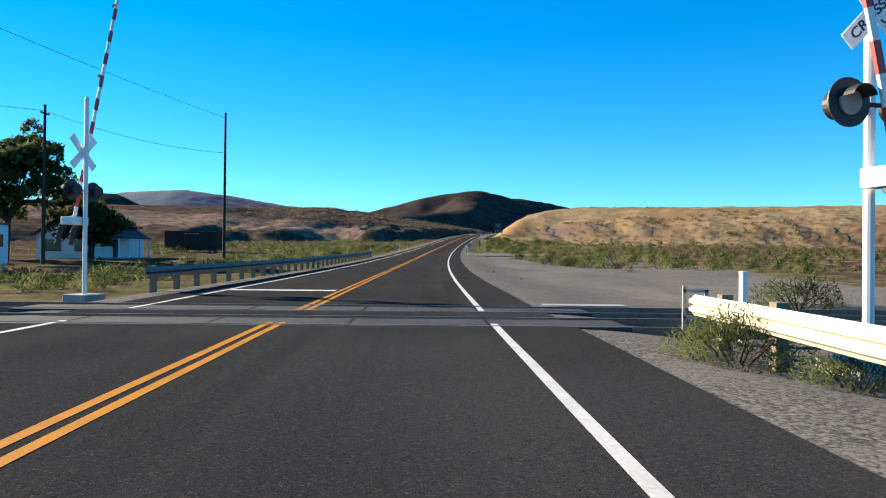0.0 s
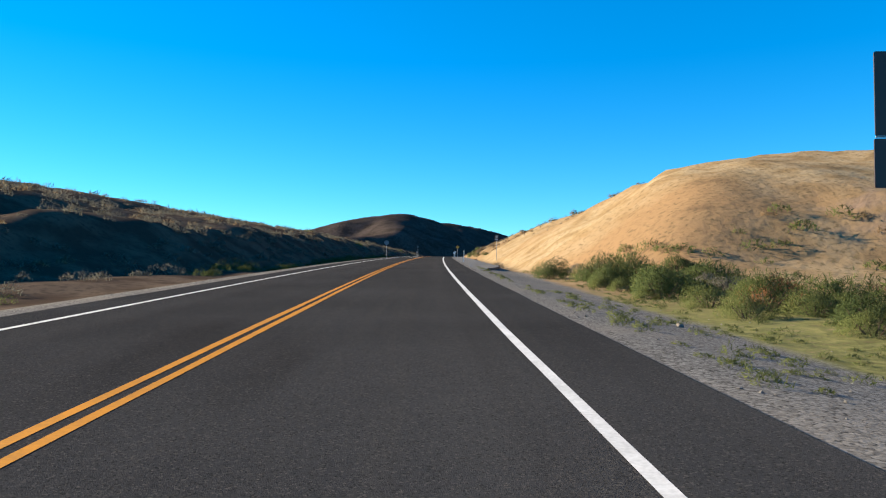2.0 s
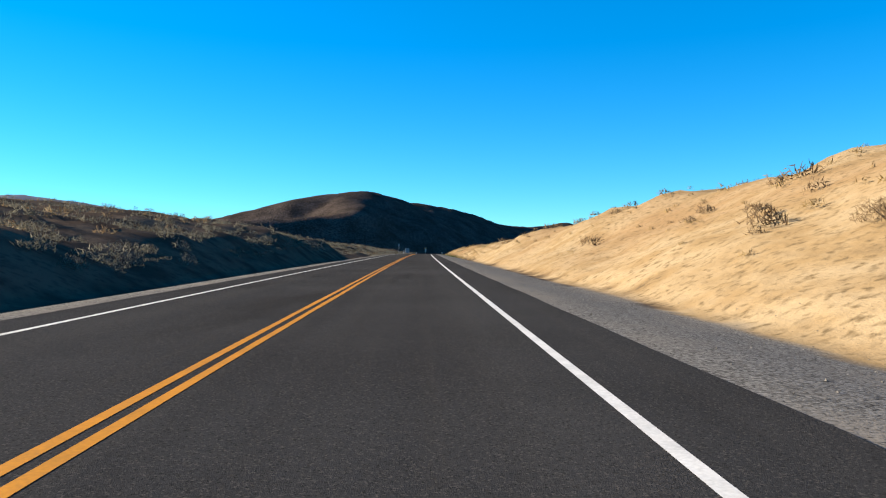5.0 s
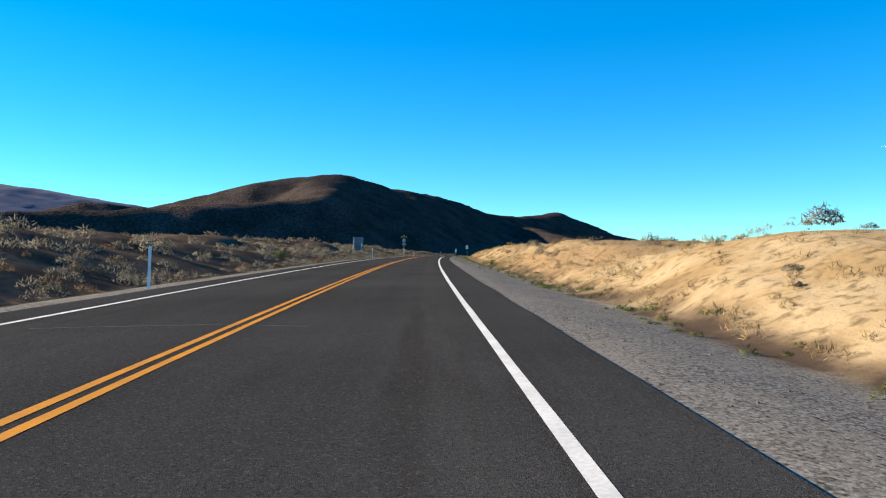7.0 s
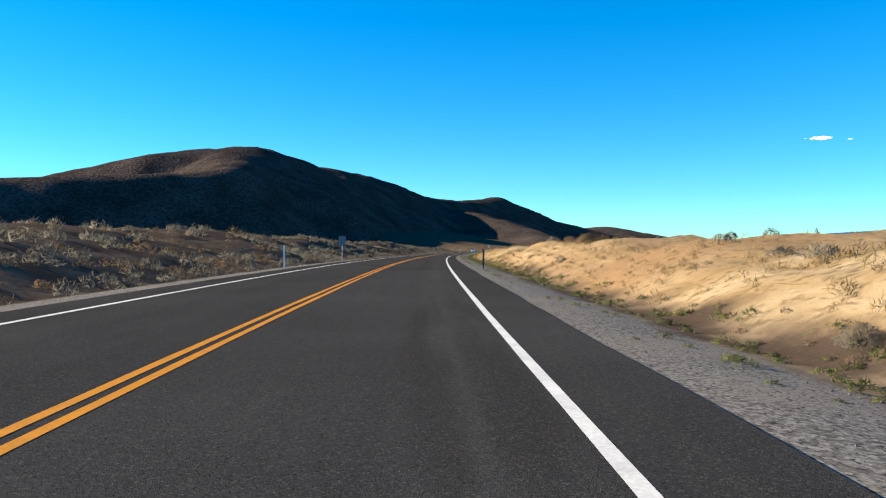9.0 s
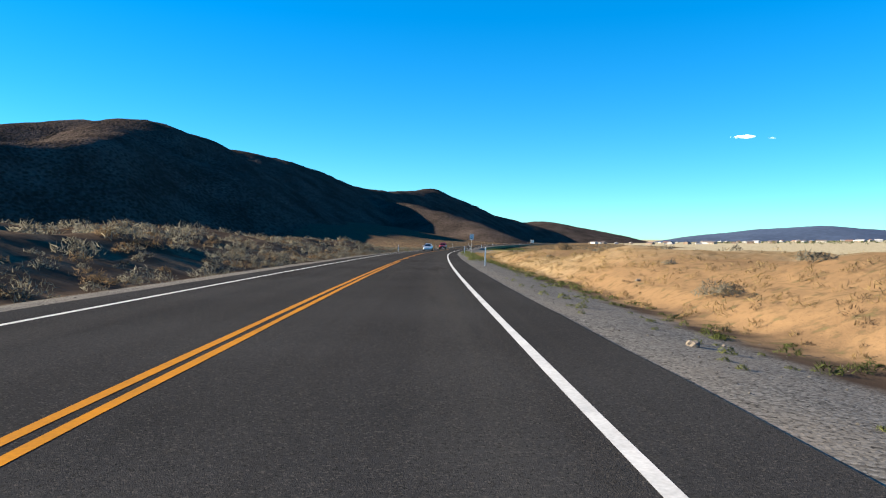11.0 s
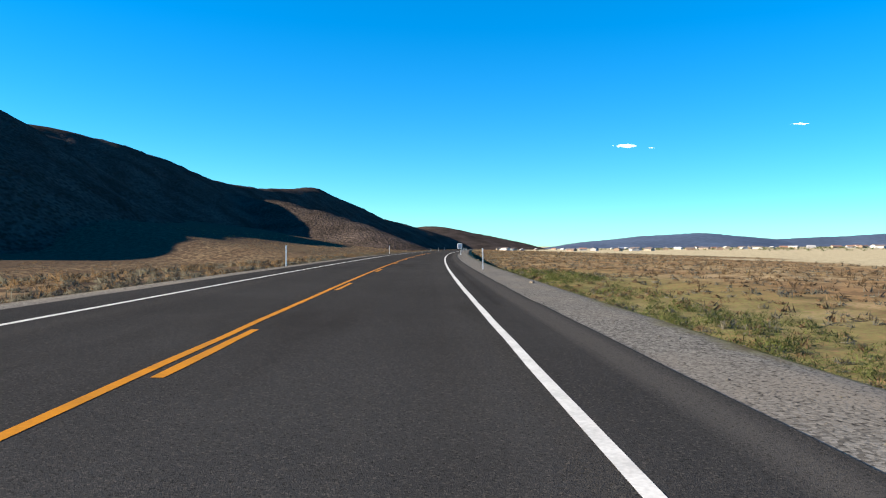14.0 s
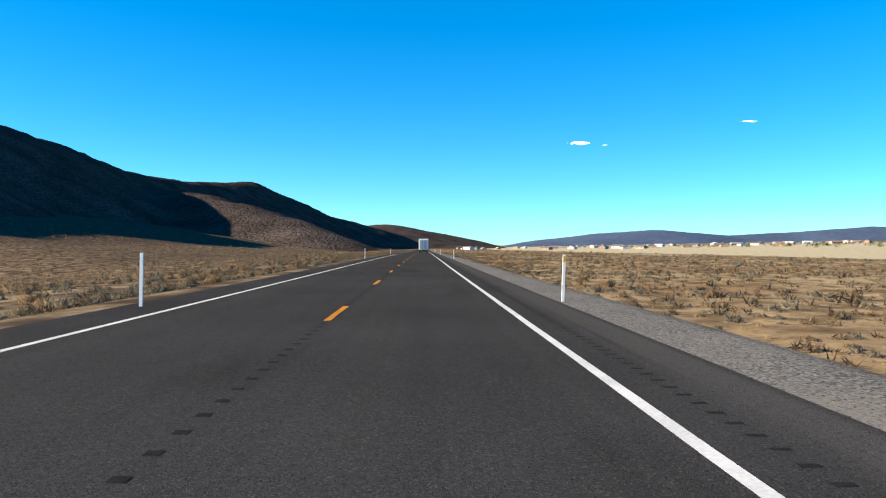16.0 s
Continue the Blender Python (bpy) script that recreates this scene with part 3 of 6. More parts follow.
for a in (1089.1, 1101.3, 1114, 1127, 1140.1, 1152.5, 1167, 1181.7, 1194, 1206.5, 1219.2, 1231.8, 1244.5, 1259.4, 1274.4, 1286.3, 1299, 1312.2, 1325.3, 1337.8, 1351.5, 1366, 1380.1, 1392.6, 1405.5, 1418.6, 1431.2, 1443.8):
    marking("centre_dash", a - 3.6, a, 0.105, 0.11, YELLOW_PAINT, "short yellow centre line dash", 0.02)
for i in range(40):
    a = 1459.6 + 12.19 * i
    marking("centre_dash", a, a + 3.05, 0.0, 0.12, YELLOW_PAINT, "short yellow centre line dash", 0.02)
tagged(strip("old_pavement", 204, 424, lambda s: right_edge(s) - 0.1, lambda s: 7.4 - 1.2 * step01(s, 392, 424) - 2 * (1 - step01(s, 204, 217)), -0.035, OLD_ASPHALT, 2.0, 0.2, 0.25, 3), "old cracked grey asphalt shoulder", "pavement", kind="structure")
tagged(strip("side_pavement", 68, 86, lambda s: right_edge(s) - 0.1, lambda s: 5.2 + 12 * step01(s, 66, 72) * (1 - step01(s, 79, 86)), -0.04, OLD_ASPHALT, 1.0, 0.25, 0.2, 4), "pale worn asphalt approach beside the highway", "pavement", kind="structure")


# ---- building kit: local x right, y along the road, z up, real metres ----
def kit_box(bm, size, at=(0, 0, 0), rot=(0, 0, 0), bevel=0.0):
    m = pose(*at, *rot) @ Matrix.Diagonal((*size, 1))
    got = bmesh.ops.create_cube(bm, size=1.0, matrix=m)
    if bevel:
        edges = {e for v in got["verts"] for e in v.link_edges}
        bmesh.ops.bevel(bm, geom=list(edges), offset=bevel, segments=2, affect="EDGES", profile=0.6)
    return bm


def kit_tube(bm, r, h, at=(0, 0, 0), rot=(0, 0, 0), sides=12, r2=None):
    bmesh.ops.create_cone(bm, cap_ends=True, segments=sides, radius1=r, radius2=r if r2 is None else r2, depth=h, matrix=pose(*at, *rot))
    return bm


def kit_plate(bm, pts, y0, y1):
    """A flat plate: outline in x, z, thick from y0 to y1."""
    a = [bm.verts.new((x, y0, z)) for x, z in pts]
    b = [bm.verts.new((x, y1, z)) for x, z in pts]
    bm.faces.new(a)
    bm.faces.new(b[::-1])
    for i in range(len(pts)):
        j = (i + 1) % len(pts)
        bm.faces.new((a[j], a[i], b[i], b[j]))
    return bm


def kit_between(bm, p, q, r, sides=8, r2=None):
    p, q = Vector(p), Vector(q)
    m = Matrix.Translation((p + q) / 2) @ (q - p).to_track_quat("Z", "Y").to_matrix().to_4x4()
    bmesh.ops.create_cone(bm, cap_ends=True, segments=sides, radius1=r, radius2=r if r2 is None else r2, depth=(q - p).length, matrix=m)
    return bm


def part(name, bm, mat, parent, label="", smooth=False):
    bmesh.ops.recalc_face_normals(bm, faces=bm.faces)
    me = bpy.data.meshes.new(name)
    bm.to_mesh(me)
    bm.free()
    for p in me.polygons:
        p.use_smooth = smooth
    me.materials.append(mat)
    ob = new(name, me)
    ob.parent = parent
    if label:
        ob["label"] = label
    return ob


def thing(name, m, label, category, group=""):
    ob = new(name)
    ob.empty_display_size = 0.2
    ob.matrix_basis = m @ SCALE
    return tagged(ob, label, category, group)


def B():
    return bmesh.new()


def rounded(w, h, r, n=4):
    pts = []
    for cx, cz, a0 in ((w / 2 - r, h / 2 - r, 0), (-w / 2 + r, h / 2 - r, 90), (-w / 2 + r, -h / 2 + r, 180), (w / 2 - r, -h / 2 + r, 270)):
        for i in range(n + 1):
            a = radians(a0 + 90 * i / n)
            pts.append((cx + r * math.cos(a), cz + r * math.sin(a)))
    return pts


def disc(r, n=28):
    return [(r * math.cos(2 * math.pi * i / n), r * math.sin(2 * math.pi * i / n)) for i in range(n)]


def shift(pts, x, z):
    return [(a + x, b + z) for a, b in pts]


def lettering(name, text, size, at, mat, parent, label="", width=0.0):
    """Raised letters that face back along the road."""
    cu = bpy.data.curves.new(name, "FONT")
    cu.body, cu.size, cu.align_x, cu.align_y = text, size, "CENTER", "CENTER"
    cu.extrude, cu.offset = 0.003, size * 0.012
    tmp = bpy.data.objects.new("tmp", cu)
    scene.collection.objects.link(tmp)
    me = bpy.data.meshes.new_from_object(tmp.evaluated_get(bpy.context.evaluated_depsgraph_get()))
    bpy.data.objects.remove(tmp)
    if width:
        xs = [v.co.x for v in me.vertices]
        k = width / (max(xs) - min(xs))
        for v in me.vertices:
            v.co.x *= k
    me.transform(pose(*at, 90, 0, 0))
    me.materials.clear()
    me.materials.append(mat)
    ob = new(name, me)
    ob.parent = parent
    if label:
        ob["label"] = label
    return ob


STEEL = material("galvanised_steel", (0.30, 0.305, 0.315), 0.5, 0.6, other=(0.20, 0.205, 0.215), size=4, bump=0.05)
SIGN_BACK = material("sign_aluminium", (0.20, 0.205, 0.215), 0.55, 0.3, other=(0.14, 0.145, 0.155), size=2)
SIGN_WHITE = material("sign_white", (0.78, 0.79, 0.80), 0.4, other=(0.66, 0.67, 0.69), size=3, amount=0.3)
SIGN_BLACK = material("sign_black", (0.012, 0.012, 0.014), 0.5, other=(0.02, 0.02, 0.022), size=5)
SIGN_YELLOW = material("sign_yellow", (0.72, 0.36, 0.02), 0.45, other=(0.60, 0.29, 0.02), size=3, amount=0.3)
SIGN_BROWN = material("sign_brown", (0.030, 0.014, 0.014), 0.5, other=(0.022, 0.011, 0.012), size=2)
POST_WHITE = material("white_post", (0.80, 0.80, 0.78), 0.5, other=(0.62, 0.61, 0.58), size=6, amount=0.35)
POST_WOOD = material("weathered_timber", (0.24, 0.18, 0.13), 0.9, other=(0.15, 0.11, 0.08), size=6, fine=60, bump=0.4)
POLE_WOOD = material("creosoted_pole", (0.055, 0.042, 0.034), 0.9, other=(0.03, 0.024, 0.02), size=3, fine=40, bump=0.3)
SIGNAL_WHITE = material("signal_white_paint", (0.74, 0.75, 0.76), 0.45, other=(0.6, 0.61, 0.62), size=5, amount=0.4)
SIGNAL_BLACK = material("signal_black_paint", (0.012, 0.012, 0.013), 0.55, other=(0.022, 0.022, 0.024), size=5)
RED_PAINT = material("red_paint", (0.45, 0.03, 0.025), 0.5, other=(0.33, 0.03, 0.025), size=4)
# red greyed to hold the reflected sky in the lens colour
LENS_RED = material("sky_paled_red_lens", (0.30, 0.16, 0.15), 0.35, other=(0.38, 0.30, 0.29), size=9)
LENS_AMBER = material("amber_housing", (0.62, 0.27, 0.03), 0.5, other=(0.5, 0.22, 0.03), size=8)
BLUE_TAPE = material("blue_reflector", (0.02, 0.06, 0.55), 0.3)
ORANGE_TAPE = material("amber_reflector", (0.65, 0.30, 0.03), 0.3)
BEAM_PAINT = material("cream_guard_rail", (0.62, 0.58, 0.44), 0.6, other=(0.46, 0.42, 0.32), size=1.5, amount=0.45)
BEAM_RUST = material("weathered_guard_rail", (0.15, 0.145, 0.145), 0.6, 0.4, other=(0.085, 0.075, 0.07), size=1.2, amount=0.5)
RAIL_STEEL = material("rail_steel", (0.16, 0.13, 0.115), 0.4, 0.6, other=(0.10, 0.075, 0.06), size=2)
CONCRETE = material("pale_concrete", (0.36, 0.34, 0.31), 0.9, other=(0.27, 0.255, 0.23), size=2, bump=0.2)
RUBBER_PANEL = material("crossing_panel", (0.055, 0.053, 0.051), 0.85, other=(0.024, 0.023, 0.022), size=0.9)
WIRE = material("cable", (0.03, 0.03, 0.03), 0.6)


# ---- roadside signs ----
def sign_post(parent, h, r=0.035, mat=None):
    part("post", kit_tube(B(), r, h, (0, 0.04, h / 2)), mat or STEEL, parent, smooth=False)


def delineator(s, d, band=None, top="white", lean=0.0):
    t = thing("delineator_post", spot(s, d, -0.05, 0) @ pose(0, 0, 0, 0, lean, 0), "slim white roadside marker post in the gravel shoulder", "marker post", "roadside marker posts")
    bm = kit_plate(B(), shift(rounded(0.07, 1.22, 0.02), 0, 0.61), -0.022, 0.022)
    part("post", bm, POST_WHITE, t)
    part("reflector", kit_plate(B(), shift(rounded(0.06, 0.14, 0.012), 0, 1.11), -0.028, -0.0225), band or SIGN_WHITE, t)
    return t


def warning_sign(s, d):
    t = thing("curve_warning_sign", spot(s, d), "yellow diamond curve warning sign with black arrow on a steel post", "road sign")
    sign_post(t, 2.6)
    c = 2.55
    q = 0.46
    part("border", kit_plate(B(), [(q, c), (0, c + q), (-q, c), (0, c - q)], -0.004, 0.004), SIGN_BLACK, t)
    q = 0.435
    part("panel", kit_plate(B(), [(q, c), (0, c + q), (-q, c), (0, c - q)], -0.0095, -0.0045), SIGN_YELLOW, t, "yellow diamond face")
    arrow = [(-0.12, -0.24), (-0.04, -0.24), (-0.04, -0.06), (0.0, 0.02), (0.06, 0.055), (0.06, -0.03), (0.20, 0.12), (0.06, 0.24), (0.06, 0.15), (-0.03, 0.11), (-0.09, 0.04), (-0.12, -0.05)]
    part("arrow", kit_plate(B(), shift(arrow, -0.02, c), -0.014, -0.010), SIGN_BLACK, t)


def speed_sign(s, d):
    t = thing("speed_limit_sign", spot(s, d, 0, 3) @ pose(0, 0, 0, 0, 1.5, 0), "white speed limit sign with black letters on a steel post", "road sign")
    sign_post(t, 2.9, 0.04)
    w, h, c = 0.74, 1.0, 3.0
    part("panel", kit_plate(B(), shift(rounded(w, h, 0.04), 0, c), -0.004, 0.004), SIGN_WHITE, t)
    ring = B()
    for size, at in (((w - 0.05, 0.004, 0.018), (0, -0.006, c + h / 2 - 0.035)), ((w - 0.05, 0.004, 0.018), (0, -0.006, c - h / 2 + 0.035)),
                     ((0.018, 0.004, h - 0.05), (-w / 2 + 0.035, -0.0062, c)), ((0.018, 0.004, h - 0.05), (w / 2 - 0.035, -0.0062, c))):
        kit_box(ring, size, at)
    part("border", ring, SIGN_BLACK, t)
    lettering("word", "SPEED", 0.24, (0, -0.007, c + 0.30), SIGN_BLACK, t, width=0.52)
    lettering("word", "LIMIT", 0.24, (0, -0.007, c + 0.08), SIGN_BLACK, t, width=0.42)
    lettering("numeral", "65", 0.46, (0, -0.007, c - 0.25), SIGN_BLACK, t, width=0.48)


def route_sign(s, d):
    t = thing("route_sign", spot(s, d, 0, 2), "white route marker sign with a smaller plate above on a post", "road sign")
    sign_post(t, 2.9, 0.03)
    part("plate", kit_plate(B(), shift(rounded(0.56, 0.30, 0.03), 0, 2.98), -0.004, 0.004), SIGN_WHITE, t)
    lettering("word", "NORTH", 0.21, (0, -0.007, 2.98), SIGN_BLACK, t, width=0.46)
    part("border", kit_plate(B(), shift(rounded(0.74, 0.62, 0.05), 0, 2.50), -0.004, 0.004), SIGN_BLACK, t)
    part("panel", kit_plate(B(), shift(rounded(0.69, 0.57, 0.06), 0, 2.50), -0.0085, -0.0045), SIGN_WHITE, t, "white square route shield")
    lettering("numeral", "95A", 0.36, (0, -0.0115, 2.50), SIGN_BLACK, t, width=0.56)


def park_sign(s, d):
    t = thing("park_sign", spot(s, d, 0, -4), "large dark brown park direction sign on pale timber posts", "road sign")
    z0 = 2.8
    for x, x2 in ((-0.85, -0.85), (-0.62, -0.75), (0.85, 0.85)):
        part("post", kit_between(B(), (x2, 0.08, -0.2), (x, 0.08, z0 + 2.4), 0.05), POST_WOOD, t)
    part("brace", kit_between(B(), (-0.35, 1.0, -0.2), (0.1, 0.12, z0 + 0.5), 0.045), POST_WOOD, t)
    part("lower_panel", kit_plate(B(), shift(rounded(2.55, 1.0, 0.04), 0, z0 + 0.5), -0.012, 0.012), SIGN_BROWN, t)
    part("upper_panel", kit_plate(B(), shift(rounded(2.5, 1.72, 0.04), 0, z0 + 1.92), -0.012, 0.012), SIGN_BROWN, t)
    part("joint", kit_box(B(), (2.5, 0.03, 0.03), (0, -0.012, z0 + 1.035)), SIGN_BACK, t, "pale metal joint strip")
    ink = material("sign_lettering", (0.42, 0.40, 0.40), 0.6, other=(0.30, 0.28, 0.28), size=4)
    lettering("word", "FORT CHURCHILL", 0.34, (0, -0.016, z0 + 2.45), ink, t, width=2.0)
    lettering("word", "STATE PARK", 0.34, (0, -0.016, z0 + 1.92), ink, t, width=1.3)
    part("arrow", kit_plate(B(), shift([(-0.25, 0), (-0.08, 0.10), (-0.08, 0.035), (0.25, 0.035), (0.25, -0.035), (-0.08, -0.035), (-0.08, -0.10)], 0.05, z0 + 1.45), -0.018, -0.0125), ink, t)
    tent = kit_plate(B(), shift([(-0.24, -0.26), (0, 0.26), (0.24, -0.26), (0.07, -0.26), (0, -0.05), (-0.07, -0.26)], -0.75, z0 + 0.5), -0.018, -0.0125)
    part("tent_symbol", tent, ink, t)
    van = B()
    for size, at in (((0.62, 0.005, 0.04), (0, -0.015, z0 + 0.68)), ((0.62, 0.005, 0.04), (0, -0.015, z0 + 0.32)), ((0.04, 0.005, 0.36), (-0.31, -0.0152, z0 + 0.5)), ((0.04, 0.005, 0.36), (0.31, -0.0152, z0 + 0.5)), ((0.4, 0.005, 0.04), (0, -0.0154, z0 + 0.5))):
        kit_box(van, size, at)
    part("trailer_symbol", van, ink, t)
    table = B()
    for size, at, r in (((0.26, 0.005, 0.04), (0.78, -0.015, z0 + 0.72), 0), ((0.44, 0.005, 0.035), (0.78, -0.0152, z0 + 0.52), 0), ((0.04, 0.005, 0.48), (0.68, -0.0154, z0 + 0.48), 18), ((0.04, 0.005, 0.48), (0.88, -0.0156, z0 + 0.48), -18)):
        kit_box(table, size, at, (0, r, 0))
    part("table_symbol", table, ink, t)


def hazard_marker(s, d):
    t = thing("hazard_marker", spot(s, d), "tall object marker with black and dull yellow stripes", "road sign")
    sign_post(t, 1.5, 0.03, SIGNAL_BLACK)
    part("panel", kit_plate(B(), shift(rounded(0.40, 1.0, 0.02), 0, 1.45), -0.004, 0.004), SIGN_BLACK, t)
    for i in range(4):
        z = 1.08 + i * 0.24
        part("stripe", kit_plate(B(), [(-0.18, z - 0.09), (0.18, z + 0.09), (0.18, z + 0.19), (-0.18, z + 0.01)], -0.009, -0.0045), SIGN_YELLOW, t)


def plain_sign(s, d, w, h, c, front, label, turn=0.0, bars=0, bar_mat=None, post=None, shape="rect", ph=None):
    """A small sign: panel, post and, where its writing cannot be read, bars."""
    t = thing("road_sign", spot(s, d, 0, turn), label, "road sign")
    sign_post(t, ph or c + h / 2 - 0.02, 0.035, post)
    pts = disc(w / 2) if shape == "disc" else rounded(w, h, 0.03)
    part("panel", kit_plate(B(), shift(pts, 0, c), -0.004, 0.004), front, t)
    for i in range(bars):
        z = c + h / 2 - h * (i + 0.8) / (bars + 0.6)
        part("bar", kit_box(B(), (w * (0.75 if i % 2 == 0 else 0.55), 0.005, h * 0.09), (0, -0.008, z)), bar_mat, t)
    if shape == "disc":
        part("bracket", kit_box(B(), (w * 0.7, 0.02, 0.04), (0, -0.012, c)), STEEL, t)
    return t


def guide_sign_back(s, d):
    t = thing("guide_sign", spot(s, d, 0, -6), "back of a large grey aluminium guide sign on braced posts", "road sign")
    z0 = 0.45
    for x in (-0.78, 0.78):
        part("post", kit_between(B(), (x, -0.06, -0.3), (x, -0.06, z0 + 2.3), 0.045), STEEL, t)
        part("brace", kit_between(B(), (x + 0.05, -1.5 if x < 0 else -1.2, -0.3), (x, -0.08, z0 + 1.7), 0.035), STEEL, t)
    part("panel", kit_plate(B(), shift(rounded(1.95, 2.3, 0.05), 0, z0 + 1.15), -0.005, 0.012), SIGN_BACK, t)
    for k in range(4):
        part("stiffener", kit_box(B(), (1.9, 0.04, 0.05), (0, -0.027, z0 + 0.25 + 0.6 * k)), STEEL, t)


def flasher_sign(s, d):
    t = thing("advance_signal_sign", spot(s, d), "round sign back with two amber flashers on a tall steel post", "road sign")
    sign_post(t, 3.95, 0.045)
    part("disc", kit_plate(B(), shift(disc(0.36), 0, 2.95), 0.085, 0.093), SIGN_BACK, t)
    part("bracket", kit_box(B(), (0.56, 0.02, 0.04), (0, 0.07, 2.95)), STEEL, t)
    part("plate", kit_plate(B(), shift(rounded(0.80, 0.46, 0.03), 0, 2.27), 0.085, 0.093), SIGN_BACK, t)
    part("bracket", kit_box(B(), (0.6, 0.02, 0.04), (0, 0.07, 2.27)), STEEL, t)
    part("box", kit_box(B(), (0.2, 0.14, 0.3), (-0.15, 0.05, 1.75), bevel=0.01), SIGNAL_BLACK, t)
    for z in (3.42, 3.80):
        part("arm", kit_between(B(), (-0.42, 0.04, z), (0.42, 0.04, z), 0.018), SIGNAL_BLACK, t)
    for x in (-0.42, 0.42):
        f = part("flasher", kit_tube(B(), 0.15, 0.20, (x, 0.04, 3.61), (90, 0, 0), 18), LENS_AMBER, t)
        part("visor", kit_tube(B(), 0.165, 0.10, (x, 0.18, 3.61), (90, 0, 0), 18), LENS_AMBER, f)


# ---- the railway crossing ----
def crossing_signal(s, d, turn, label):
    t = thing("crossing_signal", spot(s, d, -0.05, turn), label, "crossing signal", "crossing signals")
    part("foundation", kit_box(B(), (0.8, 0.8, 0.35), (0, 0, 0.1), bevel=0.03), CONCRETE, t)
    part("mast", kit_tube(B(), 0.065, 5.8, (0, 0, 3.05)), SIGNAL_WHITE, t)
    part("cap", kit_tube(B(), 0.08, 0.10, (0, 0, 5.98), r2=0.03), SIGNAL_WHITE, t)
    for a, text in ((45, "RAILROAD"), (-45, "CROSSING")):
        b = part("crossbuck_blade", kit_plate(B(), rounded(1.22, 0.23, 0.02), -0.10 if a > 0 else -0.115, -0.09 if a > 0 else -0.105), SIGN_WHITE, t)
        b.matrix_basis = pose(0, 0, 4.40, 0, a, 0)
        lettering("word", text, 0.17, (0, -0.104 if a > 0 else -0.119, 0), SIGN_BLACK, b, width=1.0)
    part("light_arm", kit_tube(B(), 0.03, 0.9, (0, -0.05, 3.28), (0, 90, 0)), SIGNAL_BLACK, t)
    for x in (-0.40, 0.40):
        g = part("light_target", kit_plate(B(), shift(disc(0.29), x, 3.28), -0.12, -0.10), SIGNAL_BLACK, t)
        part("lens", kit_tube(B(), 0.15, 0.03, (x, -0.135, 3.28), (90, 0, 0), 20), LENS_RED, g, "red lens with pale sky reflection in its colour")
        part("housing", kit_tube(B(), 0.17, 0.22, (x, 0.0, 3.28), (90, 0, 0), 20, r2=0.12), SIGNAL_BLACK, g)
        bm = B()
        rim = [[bm.verts.new((x + r * math.cos(radians(15 + 15 * k)), y, 3.28 + r * math.sin(radians(15 + 15 * k)))) for k in range(11)] for y, r in ((-0.12, 0.175), (-0.36, 0.168), (-0.36, 0.160), (-0.12, 0.167))]
        for p, q in zip(rim, rim[1:]):
            for k in range(10):
                bm.faces.new((p[k], p[k + 1], q[k + 1], q[k]))
        part("visor", bm, SIGNAL_BLACK, g, "black half-round visor")
    part("gate_box", kit_box(B(), (0.62, 0.42, 0.24), (0.08, -0.30, 2.40), bevel=0.03), SIGNAL_WHITE, t, "white gate mechanism housing")
    for x in (-0.16, 0.34):
        bm = B()
        for k in range(6):
            a0 = radians(20 + 13 * k)
            kit_box(bm, (0.05, 0.20, 0.17), (x, -0.30 - 0.34 * math.sin(a0), 1.74 + 0.62 * math.cos(a0)), (math.degrees(a0) * 0.7, 0, 0), bevel=0.015)
        part("counterweight", bm, SIGNAL_BLACK, t, "black curved counterweight arm")
    arm = part("gate_arm", kit_box(B(), (0.10, 0.05, 7.2), (0, 0, 3.6), bevel=0.012), SIGNAL_WHITE, t)
    arm.matrix_basis = pose(0.06, -0.36, 2.42, 0, -13, 0)
    for i in range(9):
        part("stripe", kit_box(B(), (0.104, 0.054, 0.38), (0, 0, 0.6 + i * 0.76)), RED_PAINT, arm)
    for z in (2.6, 4.6, 7.0):
        part("arm_lamp", kit_tube(B(), 0.06, 0.16, (0, -0.06, z), (90, 0, 0)), LENS_RED, arm)
    return t


